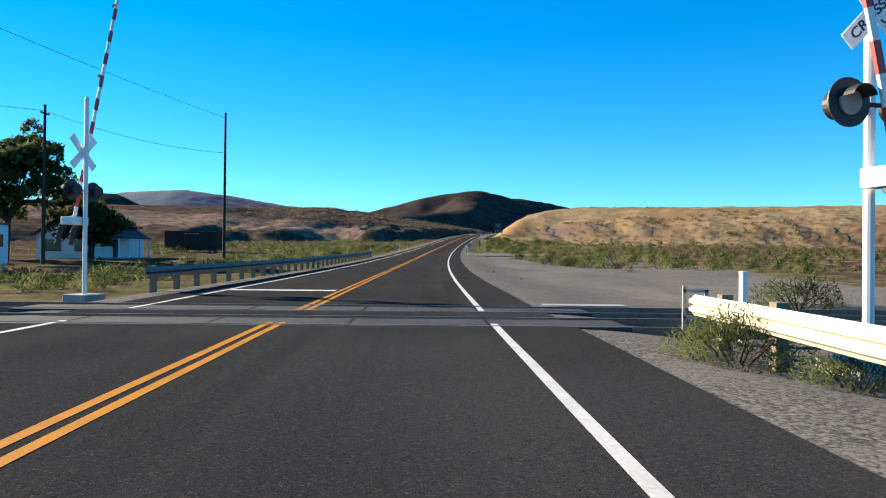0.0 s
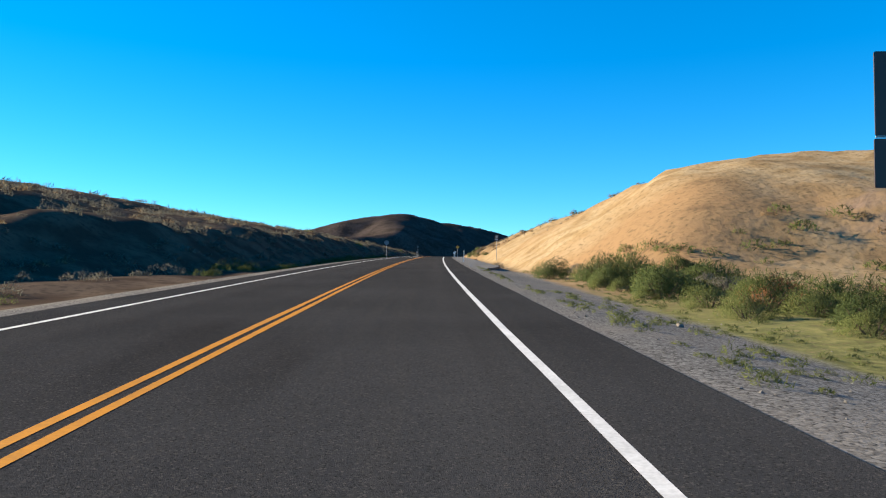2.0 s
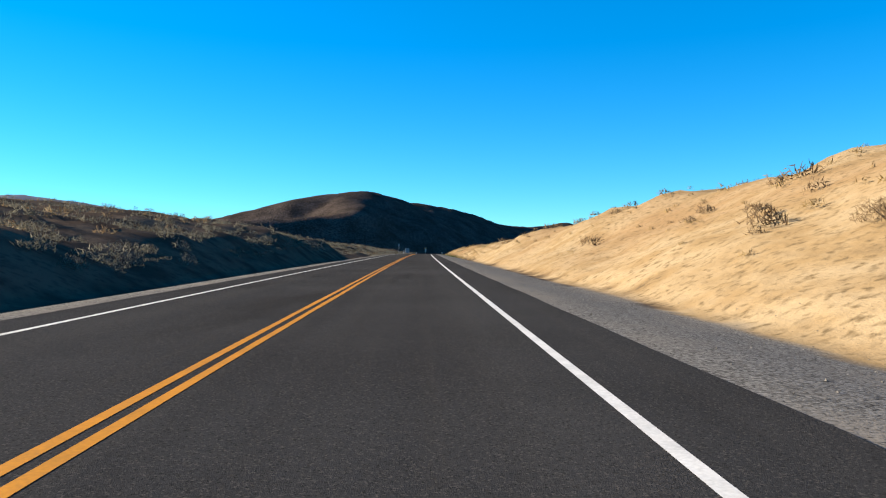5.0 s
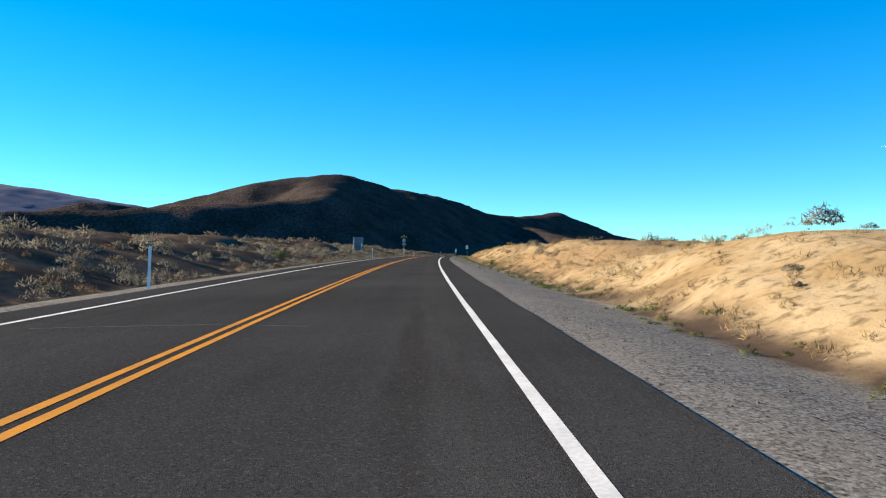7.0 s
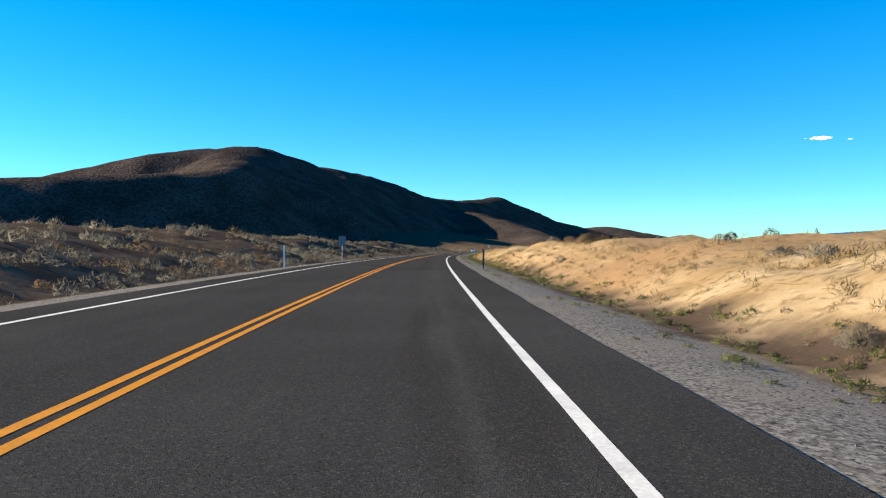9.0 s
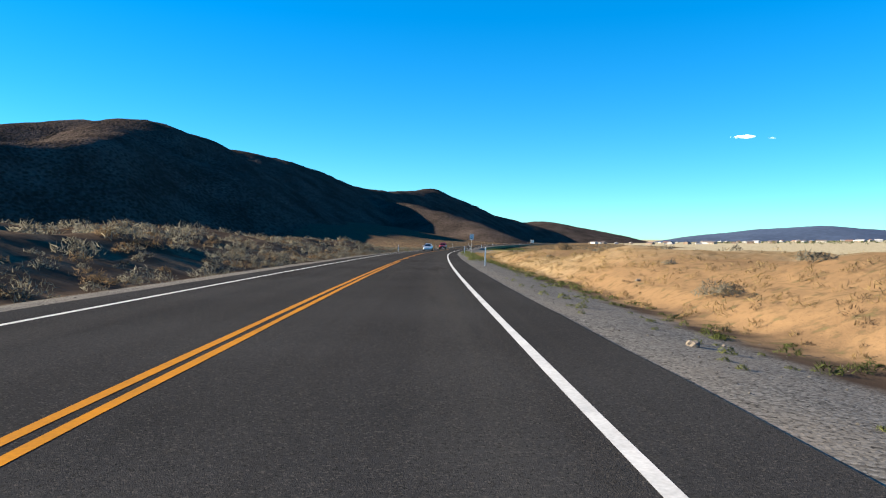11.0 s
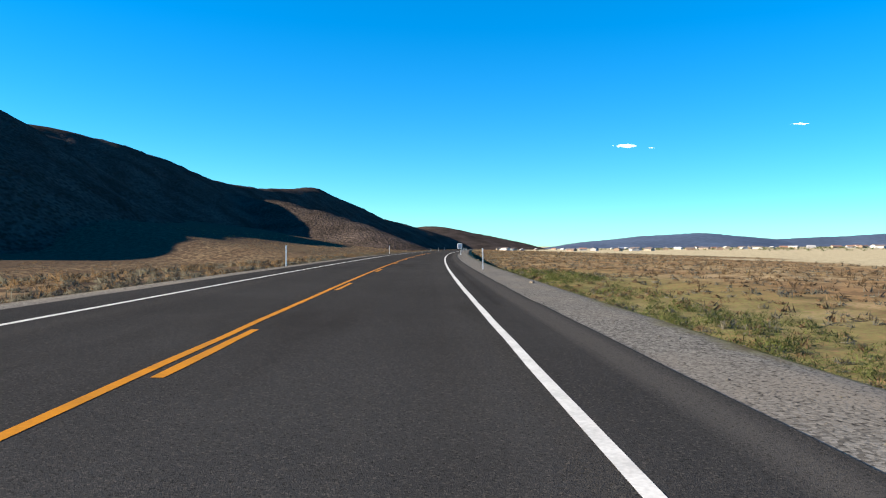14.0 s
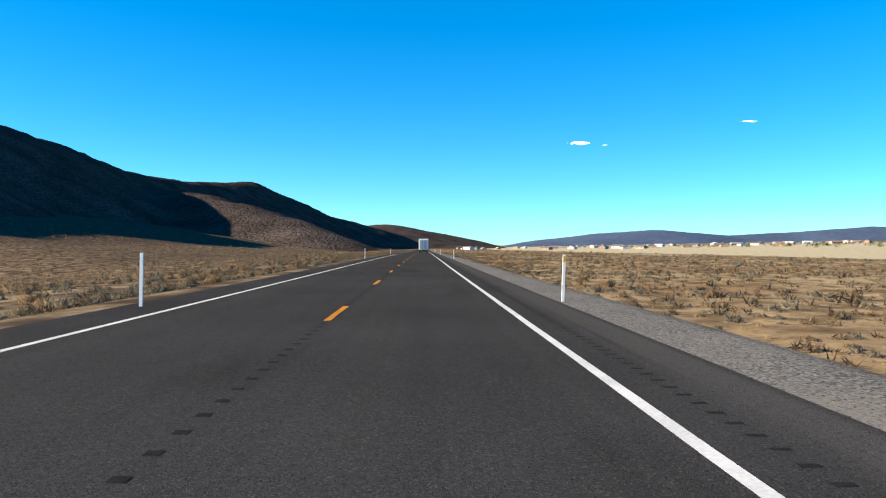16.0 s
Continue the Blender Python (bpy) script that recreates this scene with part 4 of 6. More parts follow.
def w_beam(name, pts, posts, beam_mat, label, group, end=False):
    """Guard rail: a W-shaped beam through road points, on posts."""
    t = thing(name, Matrix.Identity(4), label, "guard rail", group)
    prof = [(0.0, 0.31), (-0.03, 0.27), (-0.08, 0.24), (-0.08, 0.19), (0.0, 0.155), (-0.08, 0.12), (-0.08, 0.07), (-0.03, 0.04), (0.0, 0.0)]
    prof = prof + [(x + 0.012, z) for x, z in prof[::-1]]
    p = [Vector(plant(s, d)) for s, d in pts]
    rows = []
    for i, q in enumerate(p):
        tan = (p[min(i + 1, len(p) - 1)] - p[max(i - 1, 0)])
        tan.z = 0
        tan.normalize()
        side = Vector((tan.y, -tan.x, 0))
        sgn = 1 if pts[0][1] > 0 else -1
        rows.append([q + side * sgn * x + Vector((0, 0, 0.42 + z)) for x, z in prof])
    n = len(prof)
    v = [c for r in rows for c in r]
    f = [(i * n + j, i * n + (j + 1) % n, (i + 1) * n + (j + 1) % n, (i + 1) * n + j) for i in range(len(rows) - 1) for j in range(n)]
    fill("beam", v, f, beam_mat, parent=t)
    for s, d in posts:
        q = Vector(plant(s, d + (0.16 if d > 0 else -0.16)))
        part("post", kit_box(B(), (0.16, 0.18, 1.15), (q.x, q.y, q.z + 0.22), (0, 0, math.degrees(float(np.interp(s, AL, TH)))), bevel=0.012), POST_WOOD, t)
    if end:
        q, z = p[-1], 0.58
        bm = B()
        for a, b in (((-0.12, 0.0, -0.4), (-0.12, 0.0, 0.28)), ((0.22, 0.0, -0.22), (0.22, 0, 0.22))):
            kit_box(bm, (0.05, 0.05, b[2] - a[2]), (q.x + a[0], q.y + 0.1, q.z + z + (a[2] + b[2]) / 2))
        for z2 in (0.2, -0.2):
            kit_box(bm, (0.38, 0.05, 0.05), (q.x + 0.05, q.y + 0.1, q.z + z + z2))
        part("end_bracket", bm, STEEL, t, "open steel end bracket")
    return t


w_beam("guard_rail", [(-44, 5.5), (-34, 5.7), (-26, 5.9), (-20, 6.1), (-17, 6.4), (-15.2, 6.5)], [(-43 + 1.9 * i, float(np.interp(-43 + 1.9 * i, [-44, -34, -26, -20], [5.55, 5.75, 5.95, 6.15]))) for i in range(13)] + [(-17.6, 6.42), (-15.8, 6.55)], BEAM_PAINT,
       "cream painted steel guard rail beside the crossing", "guard rails", True)
for s, d in ((-14.2, 7.7), (-15.2, 9.6)):
    t = thing("white_pipe_post", spot(s, d, -0.1), "short white pipe post behind the guard rail", "post", "pipe posts")
    part("pipe", kit_tube(B(), 0.07, 1.25, (0, 0, 0.62)), SIGNAL_WHITE, t)
    part("cap", kit_tube(B(), 0.075, 0.03, (0, 0, 1.26)), SIGNAL_WHITE, t)
w_beam("guard_rail", [(-6 + 4.0 * i, -5.35) for i in range(16)] + [(56.5, -5.6)], [(-5 + 1.9 * i, -5.35) for i in range(33)], BEAM_RUST, "long weathered grey guard rail on timber posts", "guard rails")
crossing_signal(-17.5, 7.7, 12, "white railroad crossing signal with raised striped gate arm")
crossing_signal(-5.0, -7.5, 252, "railroad crossing signal seen from behind with raised gate arm")

# tracks and crossing panels: one crossing with its rails and slabs
crossing = thing("railway_crossing", Matrix.Identity(4), "level crossing with worn rails and dark flat panels", "railway crossing")
for k, s0 in enumerate((-14.6, -13.1, -11.9, -10.5)):
    bm = B()
    a, b = Vector(on_road(s0 + 1.2, -60)), Vector(on_road(s0 - 0.9, 70))
    z = on_road(s0, 0)[2]
    m = (b - a)
    ang = math.degrees(math.atan2(m.y, m.x))
    kit_box(bm, (m.length, 0.07, 0.16), ((a.x + b.x) / 2, (a.y + b.y) / 2, z - 0.068), (0, 0, ang))
    kit_box(bm, (m.length, 0.14, 0.02), ((a.x + b.x) / 2, (a.y + b.y) / 2, z - 0.155), (0, 0, ang))
    part("rail", bm, RAIL_STEEL, crossing, "brown steel rail")
for i in range(5):
    d = -4.6 + 2.3 * i
    for s0, w in ((-13.85, 1.25), (-11.2, 1.15)):
        x, y, z = on_road(s0, d + 0.05)
        part("panel", kit_box(B(), (2.26, w, 0.10), (x, y, z - 0.048), (0, 0, math.degrees(float(np.interp(s0, AL, TH)))), bevel=0.015), RUBBER_PANEL, crossing)
for d0 in (6.2, 8.4, 10.6):
    x, y, z = plant(-9.0, d0)
    part("slab", kit_box(B(), (2.0, 0.5, 0.16), (x, y, z), bevel=0.02), CONCRETE, crossing, "pale concrete slab")


def bar_mark(s, d0, d1, w, name="stop_bar"):
    ob = strip(name, s - w / 2, s + w / 2, d0, d1, 0.005, WHITE_PAINT, w / 2, 0, 0.0)
    return tagged(ob, "white bar painted across the lane", "road marking", kind="structure")


bar_mark(-4.6, -3.35, -0.25, 0.6)
bar_mark(278.9, -3.35, -0.25, 0.6)
bar_mark(296.0, -3.35, -0.25, 0.6)


def flat_mark(name, quads, label):
    v, f = [], []
    for q in quads:
        f.append([len(v) + i for i in range(4)])
        v += [on_road(s, d, 0.005) for s, d in q]
    tagged(fill(name, v, f, WHITE_PAINT), label, "road marking", kind="structure")


flat_mark("cross_mark", [[(282.0, -3.2), (282.0, -2.75), (292.5, -0.45), (292.5, -0.9)]], "large white cross painted on the lane")
flat_mark("cross_mark", [[(282.0, -0.9), (282.0, -0.45), (287.0, -1.55), (287.0, -1.98)], [(287.5, -1.66), (287.5, -2.1), (292.5, -3.2), (292.5, -2.75)]], "large white cross painted on the lane")
for d0 in (-3.1, -0.95):
    flat_mark("letter_mark", [[(285.6, d0), (285.6, d0 + 0.13), (288.6, d0 + 0.13), (288.6, d0)], [(285.6, d0 + 0.13), (285.9, d0 + 0.13), (285.9, d0 + 0.55), (285.6, d0 + 0.5)],
                              [(287.0, d0 + 0.13), (287.3, d0 + 0.13), (287.3, d0 + 0.5), (287.0, d0 + 0.5)], [(285.7, d0 + 0.5), (285.7, d0 + 0.62), (287.2, d0 + 0.62), (287.2, d0 + 0.5)],
                              [(287.3, d0 + 0.2), (287.3, d0 + 0.36), (288.6, d0 + 0.62), (288.6, d0 + 0.46)]], "white letter R painted on the lane")

park_sign(179.5, 12.7)
hazard_marker(113, 8.1)
plain_sign(90.6, 6.2, 0.42, 0.55, 1.15, SIGN_BACK, "small grey sign plate on a dark post in the grass", post=SIGNAL_BLACK)
plain_sign(92.0, -5.9, 0.12, 1.0, 0.9, SIGN_BACK, "narrow dark marker sign beside the road", turn=70, post=SIGNAL_BLACK)
plain_sign(250.5, 10.0, 0.50, 0.75, 2.75, SIGN_BROWN, "small dark sign with pale marks below the cut slope", bars=3, bar_mat=SIGN_WHITE)
plain_sign(286.7, -6.3, 0.80, 0.80, 2.6, SIGN_BACK, "back of a round sign on a steel post", shape="disc")
warning_sign(343.6, 6.35)
plain_sign(398, -6.2, 0.5, 0.5, 3.4, SIGN_BACK, "tall grey pole with a small sign edge-on", turn=75, ph=3.7)
plain_sign(424, -7.8, 0.35, 0.45, 2.3, SIGN_BACK, "back of a small grey sign on a post")
plain_sign(412, 6.2, 0.45, 0.6, 2.0, SIGN_WHITE, "small white sign beside the cut slope", bars=2, bar_mat=SIGN_BLACK)
plain_sign(436, 5.9, 0.45, 0.6, 1.9, SIGN_WHITE, "small white sign beside the cut slope", bars=2, bar_mat=SIGN_BLACK)
plain_sign(644, -5.2, 0.34, 0.66, 2.4, SIGN_BACK, "back of a narrow grey sign on the sage bank")
guide_sign_back(775, -12.7)
flasher_sign(777.5, -4.45)
plain_sign(731.4, 5.4, 0.18, 0.42, 1.0, SIGN_WHITE, "short dark post with a white reflector plate", post=SIGNAL_BLACK, ph=1.3)
route_sign(832, 6.6)
plain_sign(905, -6.5, 0.7, 0.9, 2.0, SIGN_BACK, "back of a grey sign among the sagebrush")
speed_sign(1152.2, 6.9)
plain_sign(876.3, 5.4, 0.10, 0.9, 0.6, SIGNAL_BLACK, "short dark marker post on the shoulder", ph=1.1, post=SIGNAL_BLACK)
for s, d in ((91.6, 5.7), (92.5, -5.6), (106.6, -5.5), (58.5, -5.9), (73, 5.9), (235.6, 5.6), (325.2, 5.6), (431, 6.0), (665.6, -5.0), (732.2, -4.8), (809.1, -5.2), (873, -4.9), (1072, 5.7), (1144.2, 5.75), (1145.4, -5.3), (1215, 5.6),
             (1238, -5.6), (1290.3, 5.5), (1292, -5.6), (1355.4, -5.6), (1355, 5.5), (1421.9, 5.45), (1423.7, -5.5), (1525.6, 5.17), (1523.4, -4.35), (1590, 5.3), (1592, -5.2), (1655, 5.3), (1657, -5.2), (1720, 5.3)):
    delineator(s, d, BLUE_TAPE if s == 1290.3 else (ORANGE_TAPE if d > 0 and s > 1400 else None), lean=(int(s * 7) % 5 - 2) * 0.8)


# ---- vehicles ----
def car_paint(name, c, metal=0.3):
    m = material(name, c, 0.28, metal, other=tuple(k * 0.85 for k in c), size=1.0, amount=0.2)
    m.node_tree.nodes["Principled BSDF"].inputs["Coat Weight"].default_value = 0.8
    return m


GLASS_DARK = material("dark_window_glass", (0.010, 0.012, 0.015), 0.06)
TYRE = material("tyre_rubber", (0.016, 0.016, 0.016), 0.85, other=(0.028, 0.027, 0.026), size=9, bump=0.2)
RIM = material("alloy_rim", (0.55, 0.56, 0.58), 0.3, 0.85)
TRIM = material("black_plastic_trim", (0.015, 0.015, 0.016), 0.55)
HEADLAMP = material("headlamp_glass", (0.72, 0.74, 0.78), 0.1, 0.2)
TAIL = material("tail_lamp", (0.35, 0.015, 0.015), 0.2)
CHROME = material("chrome", (0.75, 0.76, 0.78), 0.12, 1.0)


def loft(bm, sections):
    """Skin over cross-sections (lists of points of the same length), closed at both ends."""
    rows = [[bm.verts.new(p) for p in sec] for sec in sections]
    n = len(rows[0])
    for a, b in zip(rows, rows[1:]):
        for i in range(n):
            j = (i + 1) % n
            bm.faces.new((a[i], a[j], b[j], b[i]))
    bm.faces.new(rows[0][::-1])
    bm.faces.new(rows[-1])
    return bm


def hull(bm, stations, power=4.0, n=20):
    """Rounded-box cross-sections: stations of (y, half width, z low, z high)."""
    secs = []
    for y, w, z0, z1 in stations:
        sec = []
        for i in range(n):
            a = 2 * math.pi * i / n
            c, s = math.cos(a), math.sin(a)
            x = w * math.copysign(abs(c) ** (2 / power), c)
            z = (z0 + z1) / 2 + (z1 - z0) / 2 * math.copysign(abs(s) ** (2 / power), s)
            sec.append((x, y, z))
        secs.append(sec)
    return loft(bm, secs)


def wheel(parent, x, y, r, w):
    ty = part("wheel", kit_tube(B(), r, w, (x, y, r), (0, 90, 0), 28), TYRE, parent, smooth=False)
    sgn = 1 if x > 0 else -1
    part("rim", kit_tube(B(), r * 0.66, 0.02, (x + sgn * (w / 2 + 0.004), y, r), (0, 90, 0), 24), TRIM, ty)
    bm = B()
    for k in range(5):
        a = 72 * k
        kit_box(bm, (0.02, r * 0.16, r * 1.18 / 2), (x + sgn * (w / 2 + 0.02), y - math.sin(radians(a)) * r * 0.32, r + math.cos(radians(a)) * r * 0.32), (a, 0, 0))
    kit_tube(bm, r * 0.16, 0.03, (x + sgn * (w / 2 + 0.02), y, r), (0, 90, 0), 12)
    part("spokes", bm, RIM, ty)


def sedan(m):
    t = thing("sedan", m, "silver four-door sedan driving in the opposite lane", "car")
    paint = car_paint("silver_paint", (0.52, 0.56, 0.60), 0.5)
    bm = hull(B(), [(-2.30, 0.62, 0.30, 0.62), (-2.26, 0.78, 0.24, 0.70), (-2.05, 0.87, 0.20, 0.80), (-1.2, 0.90, 0.18, 0.92), (-0.3, 0.91, 0.18, 0.97), (0.9, 0.91, 0.18, 0.99),
                    (1.7, 0.89, 0.20, 1.01), (2.15, 0.84, 0.24, 0.99), (2.30, 0.70, 0.34, 0.90)], 5.0)
    body = part("body", bm, paint, t, smooth=True)
    cab = hull(B(), [(-0.95, 0.70, 0.90, 0.97), (-0.75, 0.73, 0.90, 1.06), (-0.15, 0.66, 0.90, 1.38), (0.15, 0.64, 0.90, 1.44), (0.75, 0.63, 0.90, 1.45), (1.25, 0.64, 0.90, 1.33), (1.80, 0.70, 0.92, 1.02), (1.9, 0.70, 0.92, 0.97)], 5.0)
    part("cabin_glass", cab, GLASS_DARK, t, "dark tinted windows", smooth=True)
    part("roof", hull(B(), [(-0.12, 0.58, 1.37, 1.405), (0.15, 0.60, 1.40, 1.465), (0.75, 0.60, 1.41, 1.475), (1.22, 0.57, 1.33, 1.375)], 4.0), paint, t, smooth=True)
    for x in (-1, 1):
        bm = B()
        kit_between(bm, (x * 0.74, -0.85, 0.97), (x * 0.585, -0.12, 1.40), 0.03)
        part("pillar", bm, paint, t)
        part("pillar", kit_between(B(), (x * 0.655, 0.42, 0.95), (x * 0.60, 0.42, 1.42), 0.03), TRIM, t)
        part("pillar", kit_between(B(), (x * 0.70, 1.72, 1.0), (x * 0.58, 1.2, 1.37), 0.045), paint, t)
        part("mirror", kit_box(B(), (0.20, 0.10, 0.14), (x * 0.98, -0.55, 1.02), bevel=0.03), paint, t)
        part("headlight", kit_box(B(), (0.42, 0.22, 0.15), (x * 0.60, -2.14, 0.66), (12, 0, x * 14), bevel=0.05), HEADLAMP, t)
        part("fog_light", kit_box(B(), (0.22, 0.05, 0.08), (x * 0.62, -2.255, 0.38), bevel=0.02), TRIM, t)
        part("tail_light", kit_box(B(), (0.38, 0.10, 0.14), (x * 0.58, 2.22, 0.78), bevel=0.03), TAIL, t)
        for y in (0.0, 0.9):
            part("door_handle", kit_box(B(), (0.03, 0.18, 0.03), (x * 0.905, y + 0.3, 0.84), bevel=0.01), CHROME, t)
        for y in (-1.38, 1.30):
            wheel(t, x * 0.80, y, 0.32, 0.21)
            part("wheel_arch", kit_tube(B(), 0.37, 0.02, (x * 0.893, y, 0.34), (0, 90, 0), 24), TRIM, t)
    part("grille", kit_box(B(), (0.78, 0.04, 0.12), (0, -2.285, 0.62), bevel=0.02), TRIM, t)
    part("grille_bar", kit_box(B(), (0.80, 0.02, 0.015), (0, -2.31, 0.67)), CHROME, t)
    part("badge", kit_tube(B(), 0.065, 0.02, (0, -2.315, 0.63), (90, 0, 0), 18), CHROME, t)
    part("bumper_intake", kit_box(B(), (1.10, 0.05, 0.14), (0, -2.265, 0.34), bevel=0.02), TRIM, t)
    part("plate", kit_box(B(), (0.31, 0.02, 0.15), (0, -2.31, 0.47)), SIGN_WHITE, t)
    return t


def suv(m):
    t = thing("sport_utility_vehicle", m, "dark red boxy sport utility vehicle in the opposite lane", "car")
    paint = car_paint("dark_red_paint", (0.33, 0.012, 0.016), 0.15)
    part("body", hull(B(), [(-2.18, 0.70, 0.42, 0.98), (-2.10, 0.84, 0.38, 1.06), (-1.5, 0.88, 0.36, 1.10), (-0.6, 0.89, 0.36, 1.14), (1.2, 0.89, 0.36, 1.16), (2.0, 0.87, 0.40, 1.14), (2.12, 0.80, 0.46, 1.08)], 6.0), paint, t, smooth=True)
    part("cabin_glass", hull(B(), [(-0.80, 0.74, 1.06, 1.16), (-0.45, 0.70, 1.06, 1.62), (0.0, 0.69, 1.06, 1.70), (1.8, 0.68, 1.06, 1.70), (2.04, 0.72, 1.06, 1.20)], 7.0), GLASS_DARK, t, "dark tinted windows", smooth=True)
    part("roof", hull(B(), [(-0.42, 0.64, 1.60, 1.66), (0.0, 0.67, 1.64, 1.75), (1.7, 0.66, 1.64, 1.75), (1.9, 0.60, 1.60, 1.67)], 6.0), paint, t, smooth=True)
    for x in (-1, 1):
        for a, b in (((0.76, -0.72, 1.13), (0.66, -0.40, 1.66)), ((0.72, 0.45, 1.13), (0.68, 0.45, 1.68)), ((0.72, 1.25, 1.13), (0.68, 1.25, 1.68)), ((0.75, 2.0, 1.13), (0.64, 1.86, 1.66))):
            part("pillar", kit_between(B(), (x * a[0], a[1], a[2]), (x * b[0], b[1], b[2]), 0.035), paint, t)
        part("roof_rail", kit_between(B(), (x * 0.60, -0.1, 1.79), (x * 0.60, 1.7, 1.79), 0.02), TRIM, t)
        part("mirror", kit_box(B(), (0.22, 0.12, 0.17), (x * 1.0, -0.50, 1.18), bevel=0.03), TRIM, t)
        part("headlight", kit_tube(B(), 0.12, 0.06, (x * 0.60, -2.17, 0.88), (90, 0, 0), 20), HEADLAMP, t)
        part("tail_light", kit_box(B(), (0.12, 0.06, 0.32), (x * 0.76, 2.1, 0.92), bevel=0.02), TAIL, t)
        for y in (-1.32, 1.32):
            wheel(t, x * 0.78, y, 0.36, 0.23)
            part("fender_flare", kit_tube(B(), 0.44, 0.03, (x * 0.885, y, 0.40), (0, 90, 0), 24), TRIM, t)
    for k in range(7):
        part("grille_slot", kit_box(B(), (0.06, 0.03, 0.22), (-0.27 + 0.09 * k, -2.185, 0.86), bevel=0.01), TRIM, t)
    part("bumper", kit_box(B(), (1.70, 0.18, 0.22), (0, -2.16, 0.52), bevel=0.05), TRIM, t)
    part("plate", kit_box(B(), (0.31, 0.02, 0.15), (0, -2.265, 0.53)), SIGN_WHITE, t)
    return t


def box_truck(m):
    t = thing("box_truck", m, "white box truck seen from behind on the highway ahead", "truck")
    white = material("truck_white_paint", (0.78, 0.79, 0.80), 0.4, other=(0.64, 0.66, 0.68), size=1.2, amount=0.4)
    grey = material("truck_door_grey", (0.30, 0.34, 0.42), 0.4, other=(0.22, 0.25, 0.32), size=2)
    part("cargo_box", kit_box(B(), (2.45, 7.0, 2.75), (0, 3.5, 2.25), bevel=0.06), white, t)
    part("rear_frame", kit_box(B(), (2.40, 0.06, 2.66), (0, -0.02, 2.25), bevel=0.02), white, t)
    for x in (-0.52, 0.52):
        dr = part("rear_door", kit_box(B(), (0.98, 0.04, 2.20), (x, -0.06, 2.20), bevel=0.01), grey, t)
        part("lock_rod", kit_tube(B(), 0.02, 2.3, (x * 0.6, -0.10, 2.2)), CHROME, dr)
    part("bumper", kit_box(B(), (2.3, 0.15, 0.16), (0, -0.1, 0.55), bevel=0.02), TRIM, t)
    part("cab", hull(B(), [(7.1, 1.05, 0.6, 2.5), (7.4, 1.10, 0.55, 2.6), (8.6, 1.10, 0.55, 2.4), (9.3, 1.0, 0.55, 1.5), (9.9, 0.9, 0.6, 1.3)], 6.0), white, t, smooth=True)
    part("chassis", kit_box(B(), (0.9, 8.8, 0.25), (0, 4.6, 0.72)), TRIM, t)
    for x in (-1, 1):
        part("tail_light", kit_box(B(), (0.22, 0.05, 0.12), (x * 1.0, -0.12, 0.78), bevel=0.02), TAIL, t)
        part("marker_light", kit_box(B(), (0.10, 0.03, 0.05), (x * 1.0, -0.06, 3.52)), TAIL, t)
        part("mud_flap", kit_box(B(), (0.5, 0.02, 0.5), (x * 0.9, 0.35, 0.45)), TRIM, t)
        for y in (1.4, 8.3):
            wheel(t, x * 0.98, y, 0.46, 0.30)
    return t


sedan(spot(1170.2, -1.85, 0.01, 0, False))
suv(spot(1218, -1.85, 0.01, 0, False))
box_truck(spot(1688, 1.8, 0.01, 0, False))

# ---- poles, house and yard by the crossing ----
SIDING = material("white_siding", (0.62, 0.66, 0.72), 0.7, other=(0.48, 0.52, 0.58), size=1.5, amount=0.35)
ROOFING = material("dark_roof_shingle", (0.075, 0.07, 0.072), 0.9, other=(0.045, 0.042, 0.045), size=2, bump=0.3)
DARK_GLASS = material("house_window_glass", (0.02, 0.024, 0.03), 0.1)


def utility_pole(s, d, h, label, arms=True):
    t = thing("utility_pole", spot(s, d, -0.3), label, "utility pole", "utility poles")
    part("pole", kit_tube(B(), 0.16, h, (0, 0, h / 2), r2=0.10), POLE_WOOD, t)
    if arms:
        part("crossarm", kit_box(B(), (0.1, 1.2, 0.10), (0, 0, h - 0.7)), POLE_WOOD, t)
        for y in (-0.5, 0.5):
            part("insulator", kit_tube(B(), 0.05, 0.16, (0, y, h - 0.57), r2=0.03), SIGN_BACK, t)
    return Vector(plant(s, d)) + Vector((0, 0, h - 0.8))


def cable(a, b, sag, label="thin black overhead cable"):
    t = thing("overhead_cable", Matrix.Identity(4), label, "cable", "overhead cables")
    n = 24
    pts = [a.lerp(b, i / n) - Vector((0, 0, sag * 4 * (i / n) * (1 - i / n))) for i in range(n + 1)]
    bm = B()
    ring = []
    for p in pts:
        ring.append([bm.verts.new(p + Vector((0.018 * math.cos(k * 2.1), 0, 0.018 * math.sin(k * 2.1)))) for k in range(3)])
    for q, r in zip(ring, ring[1:]):
        for k in range(3):
            bm.faces.new((q[k], q[(k + 1) % 3], r[(k + 1) % 3], r[k]))
    part("strand", bm, WIRE, t)


pole_a = utility_pole(42.5, -18.2, 14.9, "tall bare dark utility pole beyond the guard rail", False)
pole_b = utility_pole(30, -28.5, 13.0, "dark utility pole behind the tree")
pole_c = utility_pole(-20, -58, 12.0, "dark utility pole beside the railway")
cable(pole_a, Vector(on_road(-30, -30, 15.5)), 0.9)
cable(pole_a - Vector((0, 0, 3.4)), pole_b, 0.6)
cable(pole_b, pole_c, 0.7)


